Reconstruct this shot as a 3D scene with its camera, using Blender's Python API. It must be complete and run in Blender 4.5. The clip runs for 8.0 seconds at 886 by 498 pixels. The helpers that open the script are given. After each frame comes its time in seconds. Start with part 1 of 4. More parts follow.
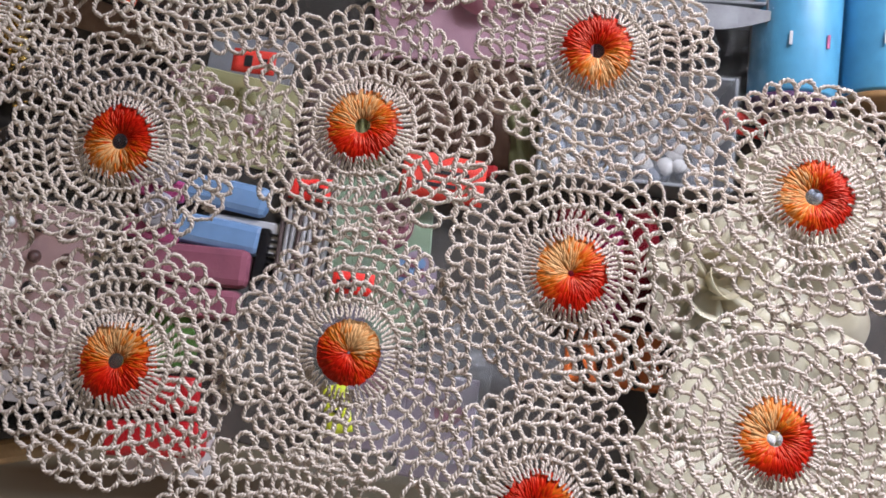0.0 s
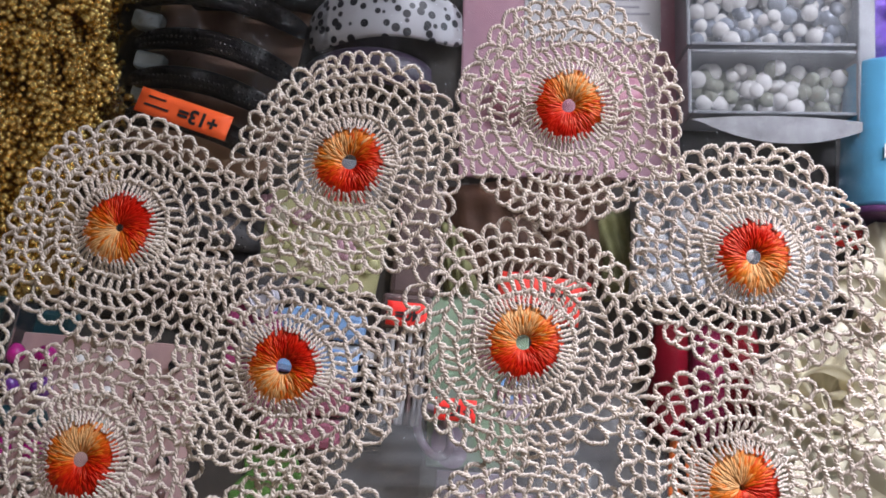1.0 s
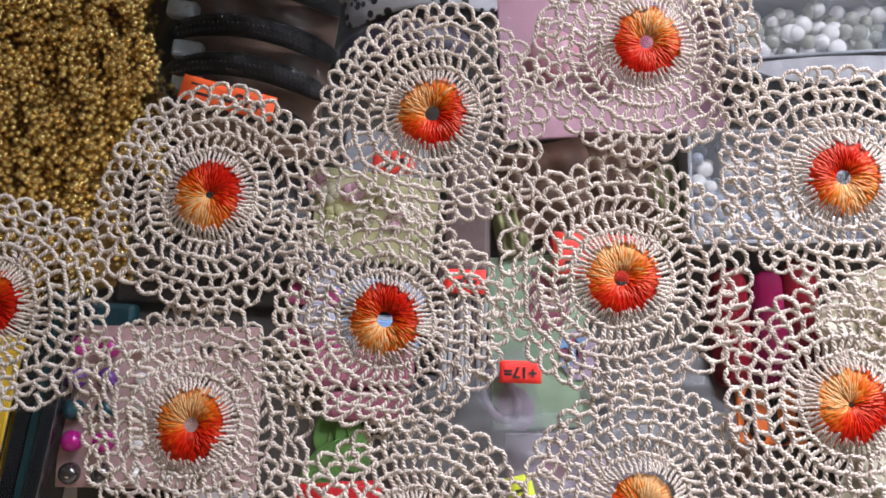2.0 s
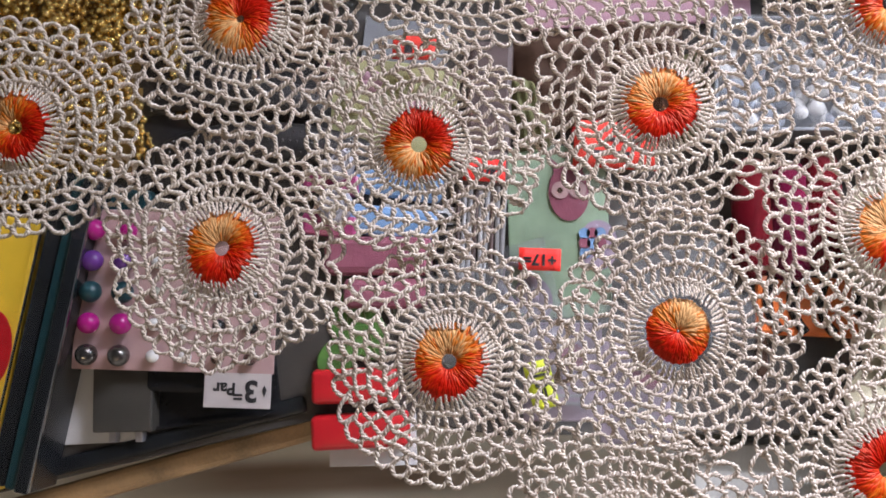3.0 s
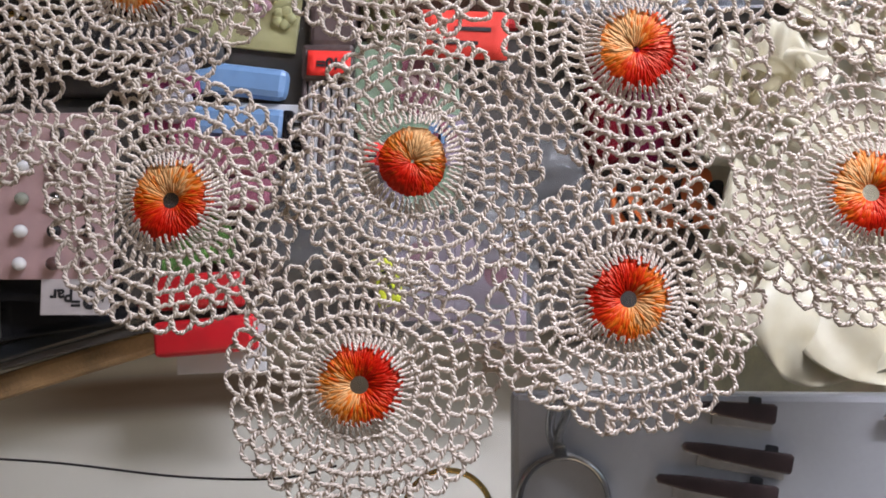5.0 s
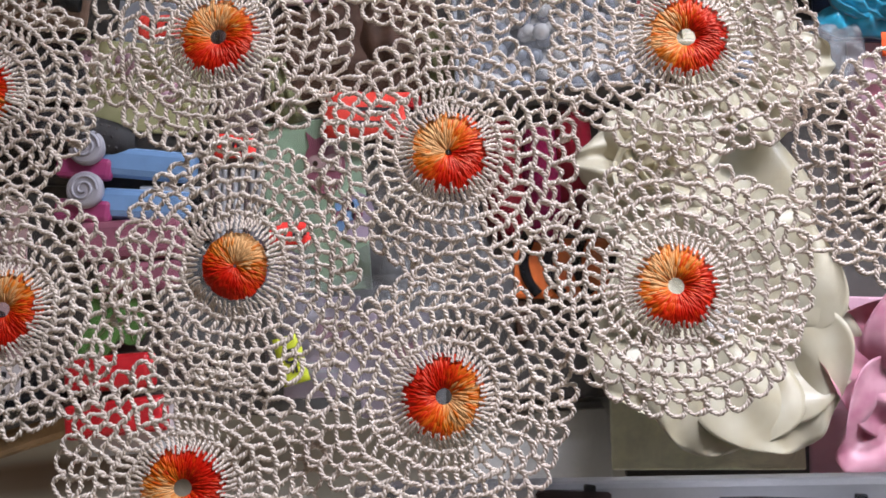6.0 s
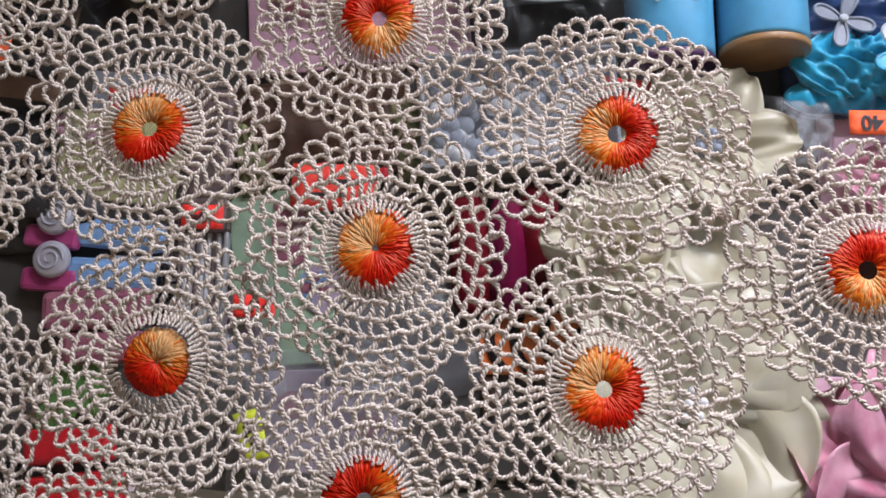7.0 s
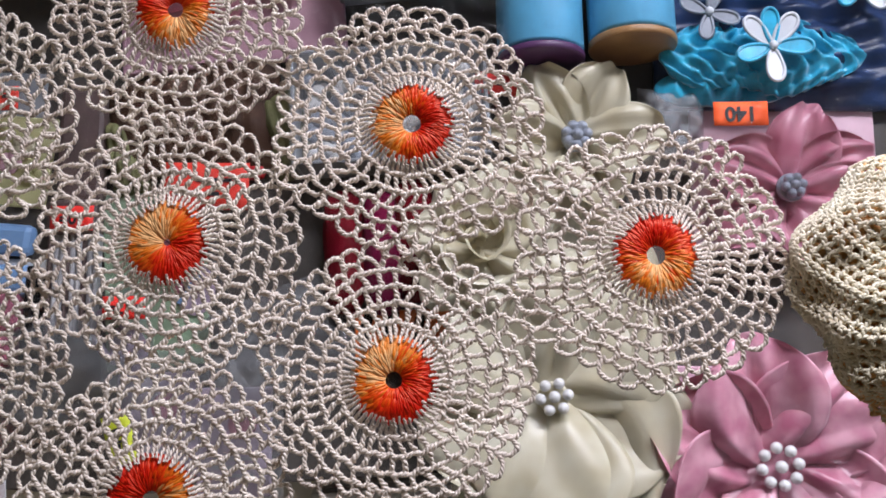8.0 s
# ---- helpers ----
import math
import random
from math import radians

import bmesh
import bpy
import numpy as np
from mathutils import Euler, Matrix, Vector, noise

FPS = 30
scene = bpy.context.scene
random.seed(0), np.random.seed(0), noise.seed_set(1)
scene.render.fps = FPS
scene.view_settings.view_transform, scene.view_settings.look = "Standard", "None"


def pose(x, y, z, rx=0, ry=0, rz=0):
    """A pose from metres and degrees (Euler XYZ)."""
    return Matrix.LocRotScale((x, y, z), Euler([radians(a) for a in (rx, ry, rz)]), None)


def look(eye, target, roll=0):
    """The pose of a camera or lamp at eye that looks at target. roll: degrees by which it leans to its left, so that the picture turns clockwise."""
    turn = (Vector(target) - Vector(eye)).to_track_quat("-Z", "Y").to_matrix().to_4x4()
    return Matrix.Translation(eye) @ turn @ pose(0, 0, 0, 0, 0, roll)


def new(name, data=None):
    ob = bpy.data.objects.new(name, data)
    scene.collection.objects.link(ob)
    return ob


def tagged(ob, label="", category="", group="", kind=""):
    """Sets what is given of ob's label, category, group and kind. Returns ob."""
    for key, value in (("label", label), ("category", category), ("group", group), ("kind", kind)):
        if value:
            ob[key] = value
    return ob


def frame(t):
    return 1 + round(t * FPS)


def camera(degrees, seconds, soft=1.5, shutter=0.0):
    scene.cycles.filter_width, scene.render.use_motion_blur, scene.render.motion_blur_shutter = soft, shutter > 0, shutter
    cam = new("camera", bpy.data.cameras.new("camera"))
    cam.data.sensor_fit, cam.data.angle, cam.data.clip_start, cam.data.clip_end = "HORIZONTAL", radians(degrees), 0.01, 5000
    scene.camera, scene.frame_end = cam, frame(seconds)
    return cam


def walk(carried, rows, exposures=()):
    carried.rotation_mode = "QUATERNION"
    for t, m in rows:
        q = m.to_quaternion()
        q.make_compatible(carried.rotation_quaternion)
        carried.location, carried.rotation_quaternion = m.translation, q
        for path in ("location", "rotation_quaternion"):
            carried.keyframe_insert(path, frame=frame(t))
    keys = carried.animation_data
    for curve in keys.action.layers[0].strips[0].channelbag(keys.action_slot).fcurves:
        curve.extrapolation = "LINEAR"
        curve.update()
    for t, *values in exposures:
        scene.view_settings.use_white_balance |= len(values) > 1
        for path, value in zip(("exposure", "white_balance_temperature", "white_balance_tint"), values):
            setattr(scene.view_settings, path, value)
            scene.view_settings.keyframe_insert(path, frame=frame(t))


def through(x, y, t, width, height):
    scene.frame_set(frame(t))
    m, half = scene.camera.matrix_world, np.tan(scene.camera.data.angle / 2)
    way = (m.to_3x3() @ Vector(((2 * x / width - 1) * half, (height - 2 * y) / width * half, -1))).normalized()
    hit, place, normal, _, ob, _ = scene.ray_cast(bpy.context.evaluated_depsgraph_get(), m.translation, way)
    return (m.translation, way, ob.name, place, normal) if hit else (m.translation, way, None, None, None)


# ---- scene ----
cam = camera(54.0, 8.0, soft=1.7)
PATH = [
    (0, 0.0312, -0.0467, 1.1934, 8.59, 1.37, 0.00),
    (0.5, 0.0051, -0.0172, 1.1942, 8.21, 1.49, -0.39),
    (1, -0.0105, 0.0150, 1.2061, 8.64, 2.48, -2.28),
    (1.2, -0.0149, 0.0251, 1.2105, 8.69, 2.51, -3.67),
    (2.3, -0.0488, -0.0117, 1.2013, 7.25, 3.31, -6.39),
    (2.5, -0.0537, -0.0211, 1.1972, 6.60, 3.16, -5.84),
    (3, -0.0531, -0.0365, 1.1986, 5.98, 3.08, -5.54),
    (3.5, -0.0396, -0.0521, 1.1854, 5.22, 2.95, -5.78),
    (4, -0.0225, -0.0700, 1.1823, 4.71, 2.89, -5.76),
    (4.5, -0.0045, -0.0785, 1.1774, 4.07, 2.56, -6.23),
    (4.7, 0.0012, -0.0809, 1.1764, 4.01, 2.58, -6.36),
    (5.8, 0.0532, -0.0763, 1.1818, 6.41, 2.24, -8.58),
    (6, 0.0634, -0.0736, 1.1825, 7.16, 3.00, -8.44),
    (6.5, 0.0792, -0.0607, 1.1860, 8.62, 3.83, -8.34),
    (7, 0.0880, -0.0628, 1.1793, 10.23, 3.71, -7.76),
    (7.5, 0.1090, -0.0628, 1.1749, 10.70, 3.20, -8.10),
    (8, 0.1326, -0.0720, 1.1746, 10.32, 1.75, -9.16),
]
walk(cam, [(t, pose(x, y, z, rx, ry, rz)) for t, x, y, z, rx, ry, rz in PATH], ((0.0, -0.62), (1.0, -0.46), (2.5, -0.14), (3.0, -0.18), (3.5, -0.02), (4.5, -0.32), (6.0, -0.66), (7.0, -0.84), (8.0, -0.96)))

# ---- world, room light and exposure ----
world = bpy.data.worlds.new("shop_air")
scene.world = world
world.use_nodes = True
world.node_tree.nodes["Background"].inputs[0].default_value = (0.75, 0.86, 1.0, 1)
world.node_tree.nodes["Background"].inputs[1].default_value = 0.03


def area(name, at, target, size_x, size_y, watts, colour, beam=180):
    lamp = bpy.data.lights.new(name, "AREA")
    lamp.spread = radians(beam)
    lamp.shape, lamp.size, lamp.size_y, lamp.energy, lamp.color = "RECTANGLE", size_x, size_y, watts, colour
    ob = new(name, lamp)
    ob.matrix_world = look(at, target)
    return ob


# Added key light with no lamp behind it; its narrow beam dims the left.
area("counter_key_light", (0.54, 0.46, 1.28), (0.33, -0.04, 0.95), 0.6, 0.05, 3.7, (1.0, 0.985, 1.16), 86)
# Added warm fill from the south; no wall lamp is known there.
area("warm_fill_light", (-0.45, -1.35, 2.45), (0.0, -0.05, 0.95), 1.1, 0.16, 4.2, (1.0, 0.74, 0.50))
area("shopfront_daylight", (2.3, 1.0, 1.9), (0.1, 0.0, 0.95), 1.2, 1.0, 15, (0.66, 0.83, 1.0))


# ---- materials ----
def nodes_of(name):
    m = bpy.data.materials.new(name)
    m.use_nodes = True
    return m, m.node_tree.nodes, m.node_tree.links, m.node_tree.nodes["Principled BSDF"]


def surface(name, colour, rough=0.5, metal=0.0, var=0.18, scale=90.0, bump=0.15, fine=700.0, sheen=0.0, coat=0.0, spec=0.5, through=0.0):
    """A plain material with two scales of variation and a fine relief."""
    m, n, l, b = nodes_of(name)
    co = n.new("ShaderNodeTexCoord")
    big, small = n.new("ShaderNodeTexNoise"), n.new("ShaderNodeTexNoise")
    big.inputs["Scale"].default_value, small.inputs["Scale"].default_value = scale, fine
    big.inputs["Detail"].default_value, small.inputs["Detail"].default_value = 4, 3
    mix = n.new("ShaderNodeMix")
    mix.data_type = "RGBA"
    ramp = n.new("ShaderNodeMapRange")
    add = n.new("ShaderNodeMath")
    add.operation = "MULTIPLY_ADD"
    add.inputs[1].default_value = 0.35
    mix.inputs["A"].default_value = (*[min(1, c * (1 - var)) for c in colour], 1)
    mix.inputs["B"].default_value = (*[min(1, c * (1 + var)) for c in colour], 1)
    l.new(co.outputs["Object"], big.inputs["Vector"])
    l.new(co.outputs["Object"], small.inputs["Vector"])
    l.new(small.outputs["Fac"], add.inputs[0])
    l.new(big.outputs["Fac"], add.inputs[2])
    l.new(add.outputs[0], ramp.inputs["Value"])
    ramp.inputs["From Min"].default_value, ramp.inputs["From Max"].default_value = 0.45, 0.9
    l.new(ramp.outputs[0], mix.inputs["Factor"])
    l.new(mix.outputs["Result"], b.inputs["Base Color"])
    if bump:
        bm = n.new("ShaderNodeBump")
        bm.inputs["Strength"].default_value, bm.inputs["Distance"].default_value = bump, 0.0006
        l.new(add.outputs[0], bm.inputs["Height"])
        l.new(bm.outputs[0], b.inputs["Normal"])
    b.inputs["Roughness"].default_value, b.inputs["Metallic"].default_value = rough, metal
    b.inputs["Sheen Weight"].default_value, b.inputs["Coat Weight"].default_value = sheen, coat
    b.inputs["Specular IOR Level"].default_value = spec
    b.inputs["Transmission Weight"].default_value = through
    return m


def film(name, tint=(1, 1, 1), gloss=0.35, wrinkle=1.0, scale=45.0, haze=0.0):
    """Thin clear packing film: sees through, glints on its creases."""
    m, n, l, b = nodes_of(name)
    n.remove(b)
    out = n["Material Output"]
    clear, shine, milk = n.new("ShaderNodeBsdfTransparent"), n.new("ShaderNodeBsdfGlossy"), n.new("ShaderNodeBsdfDiffuse")
    clear.inputs[0].default_value = (*tint, 1)
    shine.inputs["Roughness"].default_value = 0.12
    milk.inputs[0].default_value = (0.8, 0.82, 0.84, 1)
    co, tex, bump, fres = n.new("ShaderNodeTexCoord"), n.new("ShaderNodeTexNoise"), n.new("ShaderNodeBump"), n.new("ShaderNodeFresnel")
    tex.inputs["Scale"].default_value, tex.inputs["Detail"].default_value, tex.inputs["Distortion"].default_value = scale, 5, 1.2
    bump.inputs["Strength"].default_value, bump.inputs["Distance"].default_value = wrinkle, 0.006
    gain = n.new("ShaderNodeMath")
    gain.operation, gain.inputs[1].default_value, gain.use_clamp = "MULTIPLY", gloss * 2.2, True
    one, two = n.new("ShaderNodeMixShader"), n.new("ShaderNodeMixShader")
    one.inputs[0].default_value = haze
    l.new(co.outputs["Object"], tex.inputs["Vector"])
    l.new(tex.outputs["Fac"], bump.inputs["Height"])
    l.new(bump.outputs[0], shine.inputs["Normal"])
    l.new(bump.outputs[0], fres.inputs["Normal"])
    l.new(fres.outputs[0], gain.inputs[0])
    l.new(clear.outputs[0], one.inputs[1])
    l.new(milk.outputs[0], one.inputs[2])
    l.new(gain.outputs[0], two.inputs[0])
    l.new(one.outputs[0], two.inputs[1])
    l.new(shine.outputs[0], two.inputs[2])
    l.new(two.outputs[0], out.inputs[0])
    return m


def yarn_material():
    """Variegated embroidery yarn: its dye is stored along the thread."""
    m, n, l, b = nodes_of("variegated_orange_yarn")
    dye, co, tex, mul = n.new("ShaderNodeAttribute"), n.new("ShaderNodeTexCoord"), n.new("ShaderNodeTexNoise"), n.new("ShaderNodeMix")
    dye.attribute_name = "dye"
    tex.inputs["Scale"].default_value = 2500
    mul.data_type, mul.blend_type = "RGBA", "MULTIPLY"
    mul.inputs["Factor"].default_value = 0.1
    l.new(co.outputs["Object"], tex.inputs["Vector"])
    l.new(dye.outputs["Color"], mul.inputs["A"])
    l.new(tex.outputs["Fac"], mul.inputs["B"])
    l.new(mul.outputs["Result"], b.inputs["Base Color"])
    b.inputs["Roughness"].default_value, b.inputs["Sheen Weight"].default_value = 0.38, 0.0
    b.inputs["Specular IOR Level"].default_value = 0.55
    b.inputs["Specular Tint"].default_value = (1.0, 0.72, 0.42, 1)
    return m


def satin(name, face, shade):
    """Shiny woven satin: streaks along the weave, some light passes through."""
    m, n, l, b = nodes_of(name)
    co, place, streak, cloud = n.new("ShaderNodeTexCoord"), n.new("ShaderNodeMapping"), n.new("ShaderNodeTexNoise"), n.new("ShaderNodeTexNoise")
    place.inputs["Scale"].default_value = (60, 900, 200)
    streak.inputs["Scale"].default_value, streak.inputs["Detail"].default_value = 1.0, 4
    cloud.inputs["Scale"].default_value, cloud.inputs["Detail"].default_value = 70, 3
    mix, bump, glow, add = n.new("ShaderNodeMix"), n.new("ShaderNodeBump"), n.new("ShaderNodeBsdfTranslucent"), n.new("ShaderNodeMixShader")
    mix.data_type = "RGBA"
    mix.inputs["A"].default_value, mix.inputs["B"].default_value = (*shade, 1), (*face, 1)
    bump.inputs["Strength"].default_value, bump.inputs["Distance"].default_value = 0.25, 0.0004
    l.new(co.outputs["Object"], place.inputs["Vector"])
    l.new(co.outputs["Object"], cloud.inputs["Vector"])
    l.new(place.outputs[0], streak.inputs["Vector"])
    spread = n.new("ShaderNodeMapRange")
    spread.inputs["From Min"].default_value, spread.inputs["From Max"].default_value = 0.3, 0.62
    l.new(cloud.outputs["Fac"], spread.inputs["Value"])
    l.new(spread.outputs[0], mix.inputs["Factor"])
    l.new(mix.outputs["Result"], b.inputs["Base Color"])
    l.new(mix.outputs["Result"], glow.inputs["Color"])
    l.new(streak.outputs["Fac"], bump.inputs["Height"])
    l.new(bump.outputs[0], b.inputs["Normal"])
    b.inputs["Roughness"].default_value, b.inputs["Specular IOR Level"].default_value, b.inputs["Sheen Weight"].default_value = 0.36, 0.7, 0.25
    b.inputs["Anisotropic"].default_value = 0.6
    add.inputs[0].default_value = 0.28
    l.new(b.outputs[0], add.inputs[1])
    l.new(glow.outputs[0], add.inputs[2])
    l.new(add.outputs[0], n["Material Output"].inputs[0])
    return m


COTTON = surface("cream_cotton_thread", (0.92, 0.775, 0.65), 0.27, var=0.14, scale=60, bump=0.35, fine=3500, sheen=0.1, spec=1.0)
# Same ecru cotton, deeper gold: shade inside the rolled end is put into it.
COTTON_SHADED = surface("shaded_golden_cotton_thread", (0.90, 0.54, 0.22), 0.45, var=0.15, scale=60, bump=0.3, fine=3500, sheen=0.25)
COTTON_TAN = surface("ecru_cotton_thread", (0.98, 0.83, 0.61), 0.30, var=0.12, scale=60, bump=0.3, fine=3500, sheen=0.25, spec=0.9)
YARN = yarn_material()
WHITE_PAPER = surface("white_paper", (0.62, 0.61, 0.61), 0.7, var=0.05)
SHELF_GREY = surface("grey_shelf_laminate", (0.055, 0.047, 0.04), 0.65, var=0.3, scale=30)
CREAM_BOARD = surface("cream_board", (0.66, 0.63, 0.56), 0.55, var=0.1, scale=20)
WOOD = surface("worn_wooden_lath", (0.33, 0.2, 0.09), 0.5, var=0.4, scale=35, bump=0.5)
BLACK_METAL = surface("black_lacquered_metal", (0.012, 0.014, 0.017), 0.25, var=0.3, scale=40, coat=0.4)
STEEL = surface("polished_steel", (0.55, 0.55, 0.56), 0.18, 1.0, var=0.1)
BRASS = surface("brass", (0.6, 0.42, 0.14), 0.22, 1.0, var=0.15)
GOLD = surface("gold_plastic", (0.85, 0.58, 0.20), 0.20, 0.85, var=0.25, scale=400, bump=0.1)
BLACK_CLOTH = surface("black_braided_fabric", (0.020, 0.018, 0.019), 0.5, var=0.3, bump=0.8, fine=1500, spec=0.35)
BLACK_GLOSS = surface("black_plastic", (0.012, 0.012, 0.014), 0.22, var=0.2)
ORANGE_TAG = surface("fluorescent_orange_paper", (0.95, 0.12, 0.02), 0.65, var=0.06)
FELT_RED = surface("vermilion_paper", (0.72, 0.04, 0.022), 0.7, var=0.08)
RED_TAG = surface("fluorescent_red_paper", (0.92, 0.03, 0.02), 0.65, var=0.06)
YELLOW_TAG = surface("fluorescent_yellow_paper", (0.60, 0.66, 0.03), 0.65, var=0.06)
INK = surface("black_ink", (0.015, 0.015, 0.018), 0.6, var=0.2)
PALE_INK = surface("grey_print", (0.35, 0.35, 0.38), 0.7, var=0.2)
PINK_CARD = surface("pink_card", (0.58, 0.33, 0.4), 0.6, var=0.08)
PALE_PINK = surface("pale_pink_card", (0.45, 0.29, 0.28), 0.6, var=0.08)
HOT_PINK = surface("hot_pink_plastic", (0.36, 0.05, 0.16), 0.3, var=0.15)
MAUVE = surface("mauve_foam", (0.28, 0.09, 0.13), 0.8, var=0.15, bump=0.6, spec=0.2)
LILAC = surface("lilac_card", (0.38, 0.29, 0.38), 0.5, var=0.12)
MINT = surface("mint_green_card", (0.3, 0.42, 0.28), 0.45, var=0.12)
GREEN = surface("green_felt", (0.08, 0.18, 0.04), 0.85, var=0.25, bump=0.6, spec=0.2)
OLIVE = surface("olive_cloth", (0.16, 0.16, 0.07), 0.8, var=0.3, spec=0.2)
BROWN = surface("dark_brown_cloth", (0.06, 0.028, 0.016), 0.7, var=0.35, bump=0.5, spec=0.2)
BRUSH_BROWN = surface("brown_bristle", (0.1, 0.065, 0.06), 0.5, var=0.3, bump=0.6)
BRISTLE = surface("grey_bristle", (0.38, 0.37, 0.38), 0.45, var=0.25)
MAROON = surface("maroon_velvet", (0.11, 0.002, 0.007), 0.6, var=0.3, bump=0.4, sheen=0.0, spec=0.06)
MAGENTA = surface("magenta_velvet", (0.13, 0.003, 0.03), 0.6, var=0.3, bump=0.4, sheen=0.0, spec=0.06)
TIGER = surface("orange_plastic", (0.9, 0.2, 0.04), 0.4, var=0.12)
RED_PLASTIC = surface("red_plastic", (0.5, 0.012, 0.018), 0.35, var=0.12)
BLUE_PLASTIC = surface("light_blue_plastic", (0.18, 0.32, 0.55), 0.4, var=0.1)
WHITE_PLASTIC = surface("white_plastic", (0.4, 0.38, 0.42), 0.35, var=0.06)
BOX_PLASTIC = surface("frosted_box_plastic", (0.26, 0.27, 0.29), 0.3, var=0.06)
PALE_YELLOW = surface("pale_yellow_card", (0.5, 0.48, 0.24), 0.55, var=0.1)
YELLOW_BOX = surface("yellow_printed_card", (0.85, 0.55, 0.04), 0.5, var=0.08)
TEAL = surface("teal_plastic", (0.010, 0.045, 0.055), 0.35, var=0.2)
SKY_BLUE = surface("sky_blue_label", (0.10, 0.36, 0.56), 0.35, var=0.1)
PURPLE = surface("purple_tulle", (0.2, 0.1, 0.5), 0.6, var=0.35, scale=120, bump=0.8)
NAVY = surface("navy_organza", (0.012, 0.03, 0.09), 0.35, var=0.5, scale=80, bump=0.9)
TEAL_RIBBON = surface("turquoise_organza", (0.015, 0.34, 0.52), 0.3, var=0.3, scale=120, bump=0.6, sheen=0.4)
WHITE_RIBBON = surface("white_organza", (0.6, 0.62, 0.65), 0.4, var=0.08, bump=0.4)
CREAM_SATIN = satin("cream_satin", (0.70, 0.65, 0.49), (0.60, 0.53, 0.35))
PINK_SATIN = satin("pink_satin", (0.82, 0.45, 0.53), (0.56, 0.17, 0.26))
PEARL = surface("pearl_white", (0.74, 0.72, 0.70), 0.12, 0.0, var=0.06, coat=1.0, spec=0.9, bump=0.0)
PEARL_GREEN = surface("pearl_ivory", (0.34, 0.35, 0.28), 0.14, 0.2, var=0.08, coat=1.0, bump=0.0)
PEARL_BLUE = surface("pearl_silver", (0.33, 0.36, 0.42), 0.14, 0.2, var=0.08, coat=1.0, bump=0.0)
PEARL_GREY = surface("pearl_gunmetal", (0.22, 0.2, 0.19), 0.2, 0.9, var=0.1, coat=0.6)
PEARL_BROWN = surface("pearl_brown", (0.1, 0.05, 0.045), 0.2, var=0.1, coat=0.6)
PEARL_PURPLE = surface("pearl_purple", (0.12, 0.03, 0.22), 0.2, var=0.1, coat=0.6)
PEARL_MAGENTA = surface("pearl_magenta", (0.36, 0.008, 0.17), 0.2, var=0.1, coat=0.6)
RED_TASSEL = surface("red_thread", (0.3, 0.01, 0.02), 0.5, var=0.3)
GREY_CARD = surface("grey_display_card", (0.29, 0.29, 0.30), 0.45, var=0.08, scale=25)
PLASTER = surface("off_white_plaster", (0.28, 0.27, 0.26), 0.8, var=0.05, scale=4, fine=60)
FLOOR_TILE = surface("brown_floor_tile", (0.25, 0.2, 0.16), 0.4, var=0.2, scale=6, fine=60)
CLEAR_FILM = film("clear_packing_film", gloss=0.18)
HAZY_FILM = film("hazy_packing_film", gloss=0.35, haze=0.12, scale=30)
BOX_CLEAR = film("clear_box_plastic", gloss=0.05, wrinkle=0.15, scale=12, haze=0.05)


def glass_material():
    m, n, l, b = nodes_of("counter_glass")
    b.inputs["Base Color"].default_value = (0.97, 0.99, 0.98, 1)
    b.inputs["Transmission Weight"].default_value = 1.0
    b.inputs["Roughness"].default_value, b.inputs["IOR"].default_value = 0.0, 1.38
    return m


GLASS = glass_material()


def dotted(name, ground, dots, scale):
    m, n, l, b = nodes_of(name)
    co, vor, step, mix = n.new("ShaderNodeTexCoord"), n.new("ShaderNodeTexVoronoi"), n.new("ShaderNodeMapRange"), n.new("ShaderNodeMix")
    vor.inputs["Scale"].default_value, vor.inputs["Randomness"].default_value = scale, 0.75
    step.inputs["From Min"].default_value, step.inputs["From Max"].default_value = 0.36, 0.40
    mix.data_type = "RGBA"
    mix.inputs["A"].default_value, mix.inputs["B"].default_value = (*dots, 1), (*ground, 1)
    l.new(co.outputs["Object"], vor.inputs["Vector"])
    l.new(vor.outputs["Distance"], step.inputs["Value"])
    l.new(step.outputs[0], mix.inputs["Factor"])
    l.new(mix.outputs["Result"], b.inputs["Base Color"])
    b.inputs["Roughness"].default_value = 0.35
    return m


DOT_WHITE = dotted("white_satin_with_black_dots", (0.52, 0.52, 0.54), (0.02, 0.02, 0.025), 165)
DOT_BLACK = dotted("black_satin_with_white_dots", (0.012, 0.012, 0.015), (0.6, 0.6, 0.6), 330)


# ---- mesh helpers ----
def finish(name, mesh, material, parent, label="", smooth=True):
    mesh.materials.append(material)
    if smooth:
        mesh.polygons.foreach_set("use_smooth", [True] * len(mesh.polygons))
    ob = new(name, mesh)
    if parent:
        ob.parent = parent
    if label:
        tagged(ob, label)
    return ob


def part(name, bm, material, parent, label="", smooth=False):
    mesh = bpy.data.meshes.new(name)
    bm.to_mesh(mesh)
    bm.free()
    return finish(name, mesh, material, parent, label, smooth)


def thing(name, label, category, x=0.0, y=0.0, z=0.0, turn=0.0, group="", kind=""):
    ob = new(name)
    ob.empty_display_size = 0.01
    ob.matrix_basis = pose(x, y, z, 0, 0, turn)
    return tagged(ob, label, category, group, kind)


